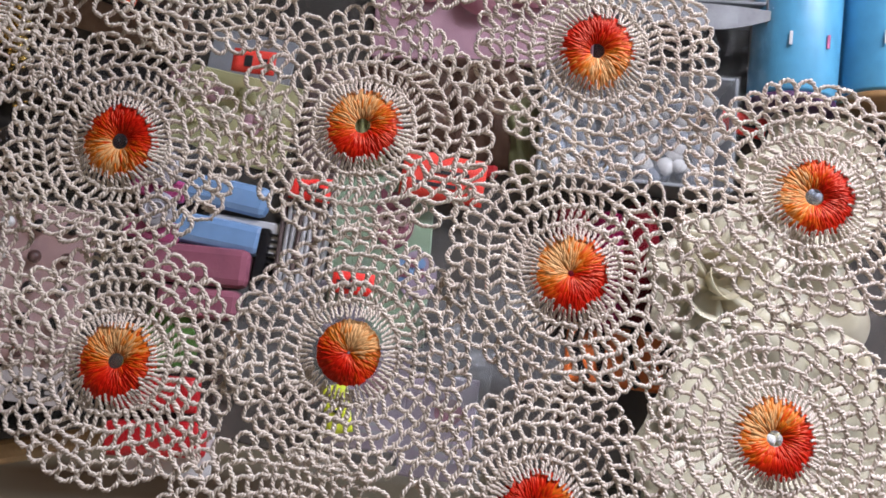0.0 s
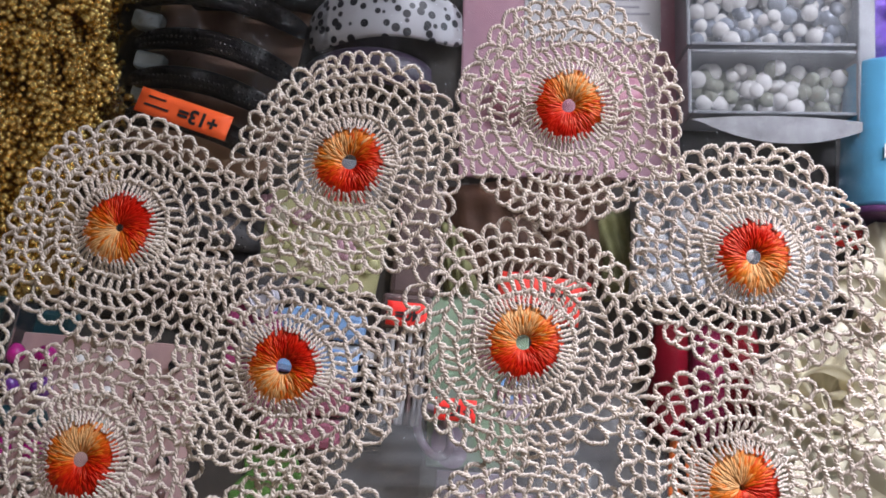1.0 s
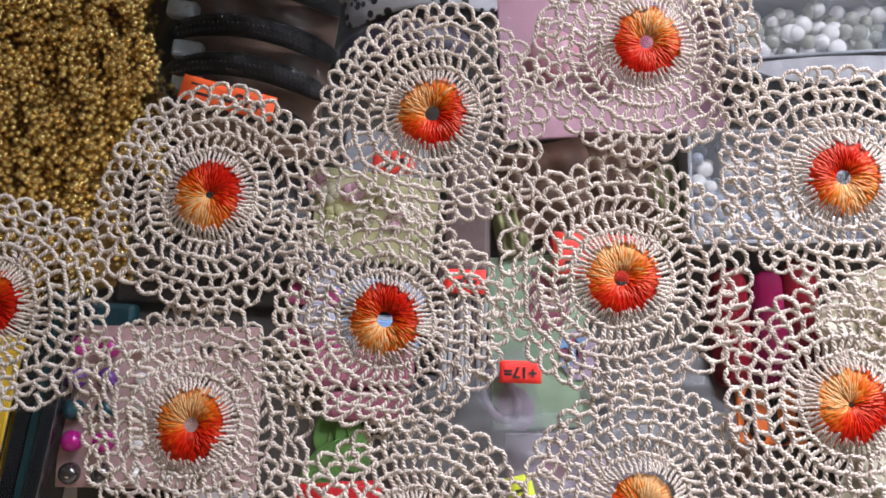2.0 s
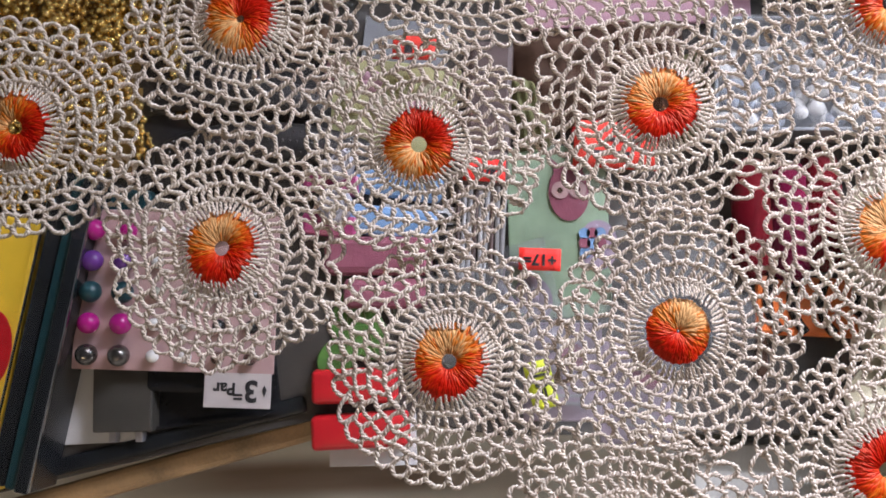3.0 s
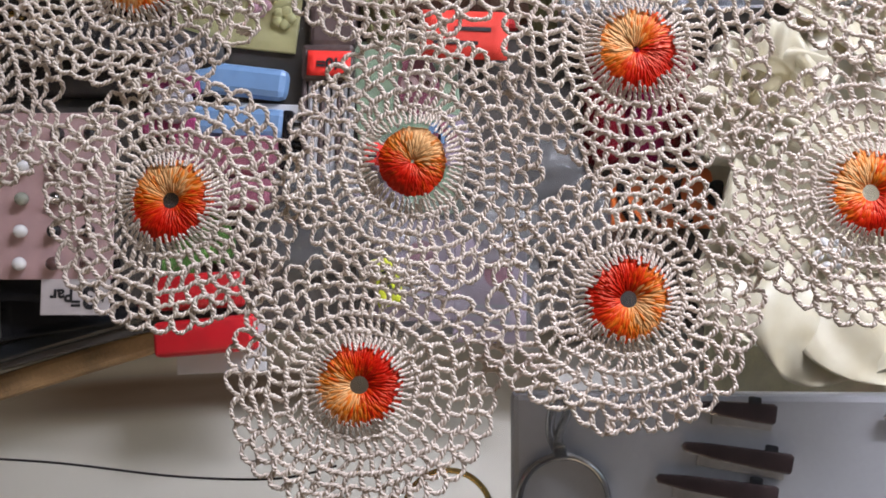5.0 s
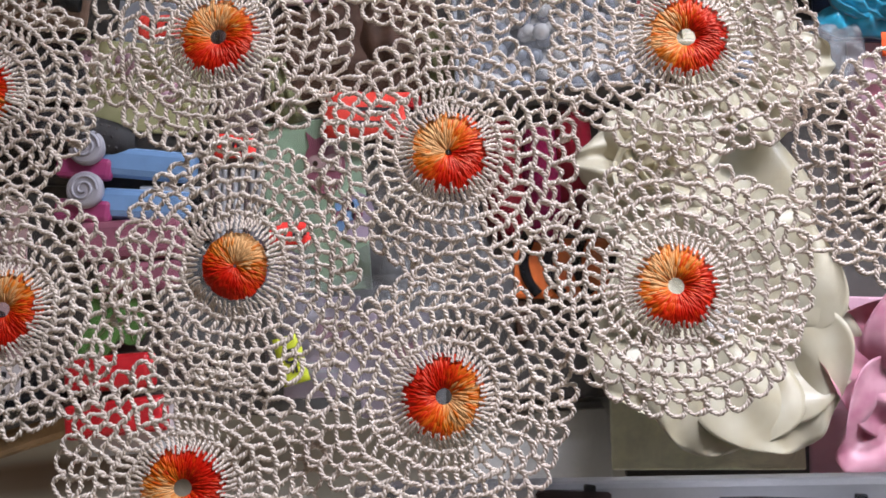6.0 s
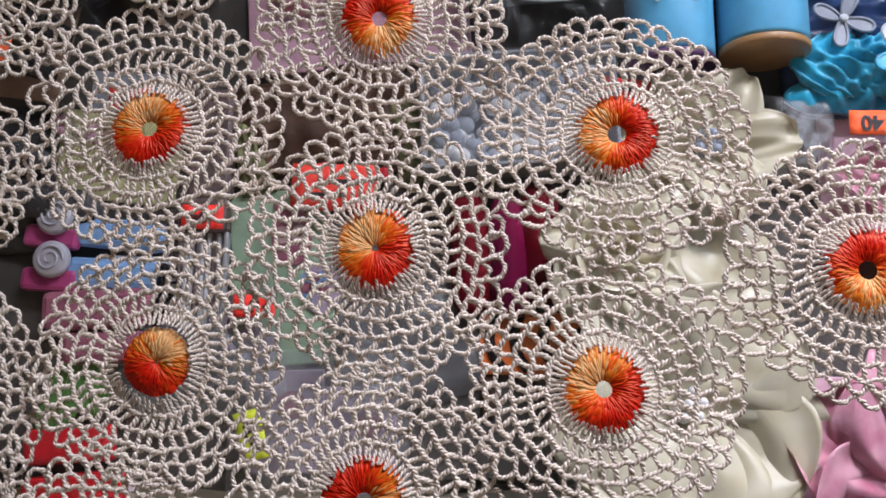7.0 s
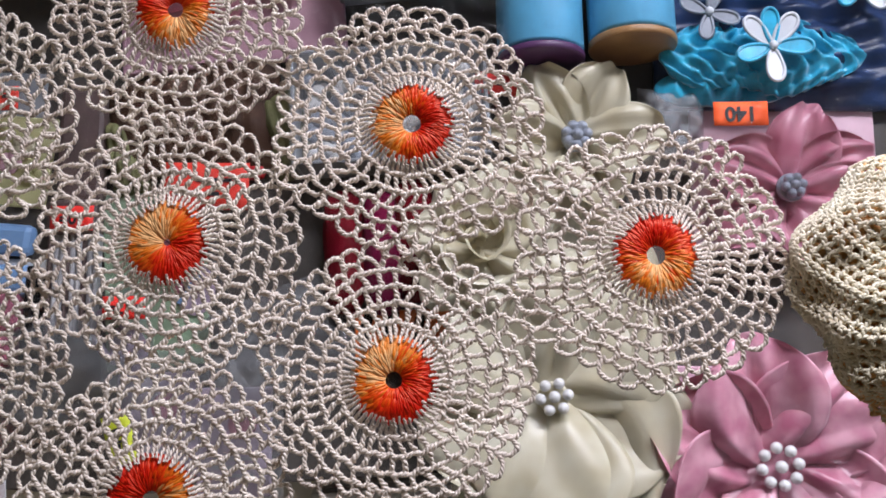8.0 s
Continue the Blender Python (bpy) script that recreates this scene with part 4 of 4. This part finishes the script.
blanket = thing("black_scarf", "folded black knitted scarf under hair bands", "scarf", -0.178, 0.092, Z - 0.0004, -9)
sheet(0.105, 0.078, 40, 30, lambda u, v: 0.004 + 0.004 * (1 - u ** 6) * (1 - v ** 6) * (0.8 + 0.2 * np.sin(14 * v + 2 * u)), "cloth", BLACK_CLOTH, blanket, thick=0.004)

# teal and pink pieces above the ear studs
teal_case = thing("teal_case", "dark teal plastic comb case", "case", -0.246, 0.050, Z, -10)
part("case", block(0.045, 0.026, 0.01, 0.003), TEAL, teal_case)
hair_band(-0.22, 0.076, -0.10, 0.062, 0.020, BLACK_CLOTH, "black braided hair band with small studs", True)
hair_band(-0.225, 0.105, -0.125, 0.092, 0.018, BLACK_CLOTH, "black braided hair band with small studs", True)

# red rounded packs
for x, y, w, turn in ((-0.124, -0.053, 0.044, -4), (-0.123, -0.0755, 0.050, -2)):
    red = thing("red_case", "glossy red rounded plastic case", "case", x, y, Z + 0.001, turn, "red cases")
    part("lower_half", block(w, 0.018, 0.006, 0.005, segments=3), RED_PLASTIC, red, "", True)
    part("upper_half", block(w - 0.001, 0.0172, 0.006, 0.005, 0, 0, 0.0062, segments=3), RED_PLASTIC, red, "", True)
under = thing("white_card", "white card under the red cases", "card", -0.118, -0.0815, Z - 0.0003, -4)
part("card", block(0.045, 0.026, 0.0012, 0.0004), WHITE_PAPER, under)

# green felt leaves, mauve foam
for k, (x, y, turn) in enumerate(((-0.124, -0.015, 70), (-0.115, -0.024, 100), (-0.128, -0.034, 40))):
    leaf = thing("felt_leaf", "green felt leaf shape", "felt leaf", x, y, Z + 0.0018 * k, turn, "felt leaves")
    pts = [(0.017 * math.cos(t), 0.0085 * math.sin(t) * (1 - 0.35 * math.cos(t))) for t in [2 * math.pi * i / 24 for i in range(24)]]
    part("leaf", outline(pts, 0.0016, 0, 0.0004), GREEN, leaf)
    cord("vein", [(-0.015, 0, 0.0018), (0, 0.0004, 0.002), (0.015, 0, 0.0018)], 0.0004, OLIVE, leaf, sides=5)
foam = thing("foam_pad", "mauve foam pads in clear wrapping", "foam pad", -0.106, 0.012, Z, -6)
part("pad", block(0.056, 0.020, 0.012, 0.004), MAUVE, foam)
part("pad", block(0.044, 0.016, 0.010, 0.004, 0.004, -0.019, 0), MAUVE, foam)
white_pack = thing("white_pack", "white folded paper pack", "pack", -0.078, 0.027, Z - 0.0003, -10)
part("pack", block(0.05, 0.018, 0.004, 0.001), WHITE_PAPER, white_pack)
dark_strip = thing("comb", "black plastic comb standing on edge", "comb", -0.0745, 0.006, Z, 80)
part("spine", block(0.05, 0.005, 0.009, 0.001), BLACK_GLOSS, dark_strip)
for k in range(14):
    part("tooth", block(0.0016, 0.012, 0.003, 0.0004, -0.023 + 0.0035 * k, -0.0085, 0.002), BLACK_GLOSS, dark_strip)
bag(0.085, 0.06, -0.058, -0.022, Z + 0.002, 8, 0.012, 44, material=HAZY_FILM)
ring_clip = thing("ring_clip", "mauve plastic ring clip in a clear bag", "hair clip", -0.036, -0.010, Z + 0.001, 20)
cord("ring", [(0.011 * math.cos(t) * 0.7, 0.013 * math.sin(t), 0.002) for t in [2 * math.pi * i / 12 for i in range(12)]], 0.0022, LILAC, ring_clip, closed=True)

# lilac cards with a yellow sticker
for x, y, w, d, turn in ((-0.018, -0.056, 0.040, 0.05, -6), (0.018, -0.070, 0.036, 0.052, -8)):
    lil = thing("lilac_card", "lilac card pack in clear wrapping", "card", x, y, Z, turn, "lilac cards")
    part("card", block(w, d, 0.003, 0.001), LILAC, lil)
    part("print_circle", outline(oval(0.007, 0.007, 0.004, 0.008), 0.0003, 0.0032), MAUVE, lil)
    for k in range(3):
        part("print_bar", block(0.02, 0.0016, 0.0002, 0, 0, -0.008 - 0.004 * k, 0.0032), PALE_INK, lil)
price_tag("yellow price sticker reading 10 on a lilac card", 0.0235, 0.0130, -0.0305, -0.0605, Z + 0.019, 98, YELLOW_TAG, "10=", 0.0085)
bag(0.09, 0.075, -0.002, -0.06, Z + 0.003, -7, 0.011, 52, material=HAZY_FILM)
bag(0.075, 0.06, 0.045, -0.03, Z + 0.001, 12, 0.010, 57, material=HAZY_FILM)


# maroon velvet scrunchies
for k, (x, y, m) in enumerate(((0.084, 0.012, MAROON), (0.103, 0.008, MAGENTA), (0.119, 0.012, MAROON))):
    roll = thing("velvet_scrunchie", "maroon velvet scrunchie rolled into a tube", "scrunchie", x, y, Z + 0.009, -6, "velvet scrunchies")
    n, s = 30, 18
    t, a = np.meshgrid(np.linspace(-1, 1, n), np.linspace(0, 2 * np.pi, s, endpoint=False), indexing="ij")
    rr = 0.0096 * np.clip(1 - t ** 8, 0.02, 1) ** 0.5 * (1 + 0.06 * np.sin(5 * a + 3 * t) + 0.04 * np.sin(9 * a + 6 * t + k))
    co = np.stack([rr * np.cos(a), 0.031 * t, rr * np.sin(a) * 0.9], -1).reshape(-1, 3)
    i, q = np.meshgrid(np.arange(n - 1), np.arange(s), indexing="ij")
    f = np.stack([i * s + q, (i + 1) * s + q, (i + 1) * s + (q + 1) % s, i * s + (q + 1) % s], -1).reshape(-1, 4)
    finish("roll", grid_mesh("roll", co, f), m, roll)

# orange plates with black stripes
plate = thing("striped_hair_clip", "orange plastic hair clip with black tiger stripes", "hair clip", 0.113, -0.036, Z, -8)
part("plate", block(0.062, 0.030, 0.005, 0.003), TIGER, plate)
for k, sx in enumerate((-0.022, -0.010, 0.004)):
    cord("stripe", [(sx - 0.001, 0.014, 0.0052), (sx - 0.004, 0.004, 0.0056), (sx - 0.002, -0.006, 0.0056), (sx + 0.003, -0.013, 0.0052)], 0.0026, BLACK_GLOSS, plate, sides=8)
part("badge", outline(oval(0.0055, 0.0065, 0.020, 0.002), 0.002, 0.005, 0.0006), BLACK_GLOSS, plate, "black oval badge")
brown_edge = thing("brown_ribbon", "narrow brown ribbon edge beside the striped clip", "ribbon", 0.083, -0.050, Z - 0.0003, 85)
part("ribbon", block(0.036, 0.006, 0.003, 0.001), BROWN, brown_edge)


# satin flowers
def petal(name, length, width, material, parent, turn, lift, curl, fold, seed, tip=0.0):
    r = np.random.default_rng(seed)
    p = r.uniform(0, 6.28, 6)

    def plan_xy(u, v):
        s = (u + 1) / 2
        half = width / 2 * np.sin(np.pi * np.clip(0.07 + 0.80 * s ** 0.8, 0, 1)) ** 0.85
        return length * s * (1 - 0.13 * v * v * s), half * v + 0.05 * length * np.sin(3 * s + p[0])

    def rise(u, v):
        s = (u + 1) / 2
        pleat = fold * (1 - s) ** 0.7 * np.clip(5 * s, 0, 1) * (np.sin(4.5 * v + p[1]) + 0.5 * np.sin(9 * v + p[2] + 2 * s))
        groove = -1.3 * fold * np.exp(-((v - 0.25 * np.sin(p[3])) / 0.16) ** 2) * np.sin(np.pi * np.clip(1.15 * s, 0, 1))
        hem = 0.5 * fold * np.sin(6 * v + p[4]) * s ** 3
        return 0.002 + lift * np.sin(np.pi * s * 0.72) + curl * v * v * s + pleat + groove + hem - tip * s ** 4

    ob = sheet(1, 1, 28, 34, rise, name, material, parent, thick=0.00025, shape=plan_xy)
    ob.matrix_basis = pose(0, 0, 0, 0, 0, turn)
    return ob


def pearl_centre(parent, z, r, ringed, count, material):
    for k in range(count):
        a = 2 * math.pi * k / count
        part("pearl", ball(r, ringed * math.cos(a), ringed * math.sin(a), z, 1, 14, 10), material, parent, "", True)
    part("pearl", ball(r * 1.05, 0, 0, z + r * 0.5, 1, 14, 10), material, parent, "", True)


def satin_flower(label, x, y, z, material, turns, length, width, lift, seed, pearls=(0.0035, 0.009, 8), fold=0.004, gem=None):
    ob = thing("satin_flower", label, "fabric flower", x, y, z, 0, "satin flowers")
    for k, t in enumerate(turns):
        e = petal("petal", length * (1 + 0.06 * math.sin(3 * k)), width, material, ob, t, lift, 0.006, fold, seed + k)
        e.location.z = 0.0014 * (k % 3)
    part("button", drum(0.007, 0.004, pose(0, 0, lift * 0.35 + 0.004), 0.001), gem or material, ob, "", True)
    pearl_centre(ob, lift * 0.35 + 0.011, *pearls, gem or PEARL)
    return ob


ROSE_SATIN = satin("rose_satin", (0.68, 0.30, 0.38), (0.54, 0.16, 0.24))
satin_flower("large cream satin flower with pearl centre", 0.170, -0.0735, Z + 0.022, CREAM_SATIN, (-18, 48, 118, 190, 246, 296), 0.062, 0.078, 0.014, 60, (0.0026, 0.0062, 6), 0.0046)
satin_flower("large pink satin flower with pearl centre", 0.2600, -0.1180, Z + 0.024, PINK_SATIN, (2, 44, 92, 150, 205, 258, 312), 0.060, 0.060, 0.013, 80, (0.0027, 0.0080, 8), 0.0055)
satin_flower("cream satin flower with grey gem centre", 0.204, 0.046, Z + 0.012, CREAM_SATIN, (50, 112, 168, 220, 280, 350), 0.042, 0.036, 0.012, 100, (0.0030, 0.0048, 7), gem=PEARL_BLUE)
satin_flower("rose satin flower with grey gem centre", 0.302, 0.006, Z + 0.006, ROSE_SATIN, (62, 150, 10, 205, 270, 330), 0.044, 0.036, 0.012, 120, (0.0024, 0.004, 6), gem=PEARL_BLUE)

# cream satin rose
rose = thing("satin_rose", "cream satin rose with coiled petals", "fabric flower", 0.150, 0.000, Z + 0.035, 0, "satin flowers")
for k in range(6):
    r_in, start = 0.0012 + 0.0030 * k, 2.1 * k
    n, mrow = 26, 8
    t, h = np.meshgrid(np.linspace(0, 1, n), np.linspace(0, 1, mrow), indexing="ij")
    a = start + 3.1 * t
    rad = r_in + 0.0040 * t + (0.0016 + 0.0007 * k) * h ** 2 + 0.0006 * np.sin(7 * t + k)
    z = (0.024 - 0.0026 * k) * np.sin(0.5 * np.pi * h) * np.sin(np.pi * (0.12 + 0.76 * t)) ** 0.6
    co = np.stack([rad * np.cos(a), rad * np.sin(a), z], -1).reshape(-1, 3)
    i, q = np.meshgrid(np.arange(n - 1), np.arange(mrow - 1), indexing="ij")
    b = (i * mrow + q).ravel()
    finish("petal", grid_mesh("petal", co, np.stack([b, b + mrow, b + mrow + 1, b + 1], -1)), CREAM_SATIN, rose)
for k in range(7):
    outer = petal("petal", 0.036 + 0.003 * math.sin(2 * k), 0.036, CREAM_SATIN, rose, 51 * k + 12, 0.010, -0.006, 0.004, 140 + k)
    outer.location.z = -0.004 + 0.001 * (k % 2)
part("base", drum(0.022, 0.034, pose(0, 0, -0.034), 0.004), CREAM_SATIN, rose, "", True)

swathe = thing("satin_swathe", "folded cream satin swathe between the flowers", "satin cloth", 0.178, -0.022, Z, -12)
sheet(1, 1, 56, 46, lambda u, v: 0.004 + 0.020 * (1 - u ** 4) * (1 - v ** 4) * (0.6 + 0.22 * np.sin(6 * u + 4 * v + np.sin(5 * v)) + 0.14 * np.sin(11 * u - 7 * v) + 0.1 * np.sin(4 * v - 9 * u)), "cloth", CREAM_SATIN, swathe, thick=0.002, shape=lambda u, v: (0.052 * u * np.sqrt(1 - v * v / 2) * (1 + 0.1 * np.sin(4 * v)), 0.062 * v * np.sqrt(1 - u * u / 2)))
cream_card = thing("cream_card", "cream card under a satin flower in clear wrapping", "card", 0.164, -0.110, Z - 0.0003, -8)
part("card", block(0.092, 0.064, 0.003, 0.001), surface("yellowed_cream_card", (0.85, 0.83, 0.58), 0.5), cream_card)
bag(0.098, 0.075, 0.165, -0.105, Z + 0.003, -8, 0.028, 64)
pink_slip = thing("pink_card", "pink card under a pink satin flower", "card", 0.262, -0.118, Z - 0.0003, -10)
part("card", block(0.098, 0.088, 0.003, 0.001), PINK_CARD, pink_slip)
bag(0.13, 0.10, 0.262, -0.118, Z + 0.02, -10, 0.022, 66)

# pink flower pack with orange sticker
pinkpack = thing("flower_pack", "pale pink card pack holding a satin flower", "pack", 0.306, 0.016, Z - 0.0003, -10)
part("card", block(0.092, 0.078, 0.003, 0.001), surface("shell_pink_card", (0.72, 0.47, 0.54), 0.5, var=0.06), pinkpack)
price_tag("orange price sticker reading 140 on a pink pack", 0.0255, 0.0118, 0.2815, 0.0425, Z + 0.030, -9, ORANGE_TAG, "140", 0.0100)
bag(0.096, 0.085, 0.306, 0.015, Z + 0.014, -10, 0.02, 71)
bag(0.034, 0.044, 0.2535, 0.046, Z + 0.006, -14, 0.016, 73, "crumpled silvery clear film wrapping", film("silvery_film", gloss=0.9, wrinkle=1.0, scale=90, haze=0.3))
price_tag("pink-red price sticker on a cream pack", 0.023, 0.011, 0.172, 0.0805, Z + 0.02, -16, RED_TAG, "", rows=((0.0, 0.0, 0.012, 0.002),))


# blue ribbon tubs lying on their side
for x, cap in ((0.1950, surface("plum_cap", (0.08, 0.025, 0.09), 0.4)), (0.2405, surface("ochre_cap", (0.3, 0.16, 0.06), 0.4))):
    tub = thing("ribbon_tub", "sky-blue labelled tub lying on its side", "tub", x, 0.090, Z + 0.0220, -8, "ribbon tubs")
    part("body", drum(0.0213, 0.075, pose(0, 0, 0, -90), 0.002, 32), SKY_BLUE, tub, "", True)
    part("cap", drum(0.0216, 0.004, pose(0, -0.0042, 0, -90), 0.001, 32), cap, tub, "coloured end cap", True)
    for k in range(4):
        part("print_bar", block(0.0016, 0.007, 0.0006, 0.0002, -0.009 + 0.006 * k, 0.026, 0.0200), (WHITE_PAPER, HOT_PINK)[k % 2], tub)

# purple tulle and dark pouch with looped flowers
tulle = thing("tulle_bundle", "crumpled purple tulle bundle", "tulle", 0.245, 0.195, Z, 0)
sheet(0.10, 0.07, 46, 34, lambda u, v: 0.012 + 0.016 * (1 - u ** 4) * (1 - v ** 4) * (0.7 + 0.35 * np.sin(9 * u + 4 * v) * np.sin(8 * v - 3 * u) + 0.2 * np.sin(21 * u + 3) * np.sin(17 * v)), "cloth", PURPLE, tulle, thick=0.002)
pouch = thing("organza_pouch", "navy and turquoise organza pouch with satin trim", "pouch", 0.318, 0.090, Z, -10)
sheet(0.125, 0.085, 60, 44, lambda u, v: 0.006 + 0.016 * (1 - u ** 4) * (1 - v ** 4) * (0.75 + 0.2 * np.sin(11 * u + 5 * v) + 0.15 * np.sin(19 * v - 6 * u)), "cloth", NAVY, pouch, thick=0.003)
round_plan = lambda a, b: (lambda u, v: (a * u * np.sqrt(1 - v * v / 2), b * v * np.sqrt(1 - u * u / 2) * (1 + 0.12 * np.sin(5 * u))))
sheet(1, 1, 60, 34, lambda u, v: 0.018 + 0.012 * (1 - u ** 2) * (1 - v ** 2) * (0.7 + 0.3 * np.sin(19 * u + 5 * np.sin(4 * v))) + 0.0018 * np.sin(33 * u + 9 * v), "turquoise_ruffle", TEAL_RIBBON, pouch, "turquoise organza ruffle", thick=0.002, shape=round_plan(0.050, 0.019)).location = (-0.012, -0.019, 0)
sheet(1, 1, 40, 20, lambda u, v: 0.014 + 0.008 * (1 - u ** 2) * (1 - v ** 2) * (0.7 + 0.4 * np.sin(15 * u)), "turquoise_ruffle", TEAL_RIBBON, pouch, "turquoise organza ruffle", thick=0.002, shape=round_plan(0.034, 0.010)).location = (-0.030, -0.034, -0.002)


def loop_flower(x, y, z, spec, size, label):
    ob = thing("loop_flower", label, "ribbon flower", x, y, z, 0, "ribbon flowers")
    for turn, material in spec:
        pts = [(size * (0.06 + 0.94 * (1 - math.cos(t)) / 2), size * 0.27 * math.sin(t) * (0.45 + 0.55 * (1 - math.cos(t)) / 2), 0.0015) for t in [2 * math.pi * i / 18 for i in range(18)]]
        leaf = part("petal", outline([(p[0], p[1]) for p in pts], 0.0010, 0.0006), material, ob)
        leaf.matrix_basis = pose(0, 0, 0, 0, -8, turn)
        rim = cord("rim", pts, 0.0009, material, leaf, closed=True, sides=6)
    part("knot", ball(0.0022, 0, 0, 0.003, 0.8), WHITE_RIBBON, ob, "", True)
    return ob


T_, W_ = TEAL_RIBBON, WHITE_RIBBON
loop_flower(0.3015, 0.0710, Z + 0.034, ((125, W_), (85, T_), (45, W_), (-12, T_), (190, T_), (262, W_)), 0.0185, "white and turquoise looped ribbon flower on a pouch")
G_ = surface("grey_organza", (0.22, 0.24, 0.28), 0.5, var=0.15)
loop_flower(0.280, 0.098, Z + 0.022, ((150, G_), (60, G_), (250, G_), (330, G_)), 0.015, "pale grey looped ribbon flower on a pouch")
loop_flower(0.356, 0.098, Z + 0.022, ((130, W_), (50, W_), (210, T_), (300, W_)), 0.015, "white looped ribbon flower on a pouch")
for k in range(9):
    part_x = 0.262 + 0.006 * k
    trim = thing("pearl_trim", "pale blue pearl trim bead", "bead", part_x, 0.068 - 0.001 * k, Z + 0.012, 0, "pearl trim")
    part("bead", ball(0.0032, 0, 0, 0, 1, 10, 8), PEARL_BLUE, trim, "", True)

# yellow box and black frame at the counter's end
ybox = thing("printed_box", "yellow printed card box with a red oval", "box", -0.330, -0.012, Z, -14)
part("box", block(0.075, 0.14, 0.02, 0.002), YELLOW_BOX, ybox)
part("red_oval", outline(oval(0.014, 0.022, 0.022, 0.0), 0.0006, 0.0202), RED_PLASTIC, ybox)
divider = thing("shelf_divider", "black metal divider bars beside a teal glass edge", "divider", -0.272, -0.010, Z, -16)
part("bar", block(0.008, 0.16, 0.024, 0.001, -0.010, 0, 0), BLACK_METAL, divider)
part("bar", block(0.007, 0.16, 0.030, 0.001, 0.006, 0, 0), BLACK_METAL, divider)
# Steel strips added to draw the long glints on the black bars.
for sx in (-0.0135, 0.0098):
    part("glint_strip", block(0.0008, 0.158, 0.002, 0.0003, sx, 0, 0.028), STEEL, divider, "thin steel strip added as the bar's glint")
part("glass_edge", block(0.005, 0.16, 0.026, 0.001, -0.002, 0, 0), TEAL, divider, "dark teal glass edge")

# ---- pieces on the grey ledge and the glass ----
LEDGE = 0.9207
GRIP_METAL = surface("dark_brown_lacquered_metal", (0.13, 0.09, 0.09), 0.22, 0.85, var=0.4, scale=120, coat=0.6)
GREY_METAL = surface("dull_grey_steel", (0.27, 0.26, 0.25), 0.5, 0.5)
for x, y, w, turn in ((0.0810, -0.1166, 0.0215, -13), (0.0790, -0.1290, 0.031, -16), (0.0720, -0.1372, 0.034, -15), (0.1440, -0.1275, 0.046, -11)):
    grip = thing("hair_grip", "dark brown metallic hair grip with steel rim on grey card", "hair grip", x, y, LEDGE, turn, "hair grips")
    pts = [(-w / 2, 0.0002), (-w / 2 + 0.0008, -0.0010), (-w / 4, -0.0020), (w / 4, -0.0027), (w / 2 - 0.0006, -0.0029), (w / 2, -0.0022), (w / 2 + 0.0002, 0.0022), (w / 2 - 0.0008, 0.0028), (w / 4, 0.0026), (-w / 4, 0.0021), (-w / 2 + 0.0008, 0.0014)]
    part("upper_arm", outline(pts, 0.0014, 0.0022, 0.0006), GRIP_METAL, grip)
    part("steel_rim", outline([(a, b - 0.0004) for a, b in pts], 0.0010, 0.0011, 0.0003), STEEL, grip, "bright steel rim")
    part("lower_arm", block(w * 0.80, 0.0040, 0.0010, 0.0004, 0.002, -0.0030, 0.0), GREY_METAL, grip, "grey steel lower arm")
    part("spring", block(0.0035, 0.0022, 0.0020, 0.0006, w / 2 - 0.006, 0.0032, 0.0010), BLACK_METAL, grip)
    part("hinge", ball(0.0016, w / 2 - 0.002, 0.0002, 0.0022, 0.7), STEEL, grip, "", True)
key_ring = thing("key_ring", "steel split key ring with a small snap hook", "key ring", 0.0290, -0.1365, LEDGE + 0.001, 0)
loop = lambda r, z: [(r * math.cos(t), r * math.sin(t), z) for t in [2 * math.pi * i / 20 for i in range(20)]]
cord("ring", loop(0.0128, 0.0), 0.0009, STEEL, key_ring, closed=True)
cord("ring", loop(0.0126, 0.0018), 0.0009, STEEL, key_ring, closed=True)
cord("snap_hook", [(0.001, 0.0125, 0.001), (0.0005, 0.019, 0.005), (0.0035, 0.026, 0.010), (0.0015, 0.0315, 0.014), (-0.001, 0.026, 0.011), (-0.0015, 0.019, 0.005)], 0.0013, STEEL, key_ring, "steel snap hook", closed=True)
part("swivel", block(0.004, 0.0045, 0.003, 0.001, 0.0005, 0.0145, 0.003), STEEL, key_ring)
brass_ring = thing("key_ring", "brass split key ring under the lace", "key ring", -0.0045, -0.1375, LEDGE - 0.002, 0)
cord("ring", loop(0.0128, 0.0), 0.0009, BRASS, brass_ring, closed=True)
thread = thing("loose_thread", "thin black thread lying on the glass", "thread", 0, 0, GLASS_TOP + 0.0004)
cord("thread", [(-0.190, -0.088, 0), (-0.135, -0.1005, 0), (-0.103, -0.1065, 0), (-0.072, -0.1135, 0), (-0.046, -0.117, 0), (-0.030, -0.1155, 0)], 0.00032, BLACK_CLOTH, thread)
tassel = thing("thread_tassel", "dark red thread tassel on the glass", "tassel", -0.140, -0.1085, GLASS_TOP + 0.001, -32)
for k in range(34):
    b = rnd.uniform(-0.0065, 0.0065)
    h = 0.0015 + 0.006 * math.sqrt(max(0.0, 1 - (b / 0.0068) ** 2)) * rnd.uniform(0.5, 1.0)
    cord("strand", [(-0.030, b * 0.8, h * 0.6), (-0.008, b, h), (0.008, b * 1.1, h * 0.9), (0.019 + rnd.uniform(-0.003, 0.003), b * 0.9, h * 0.4), (0.026, b * 0.5, 0.0006)], 0.00065, RED_TASSEL, tassel, sides=5)
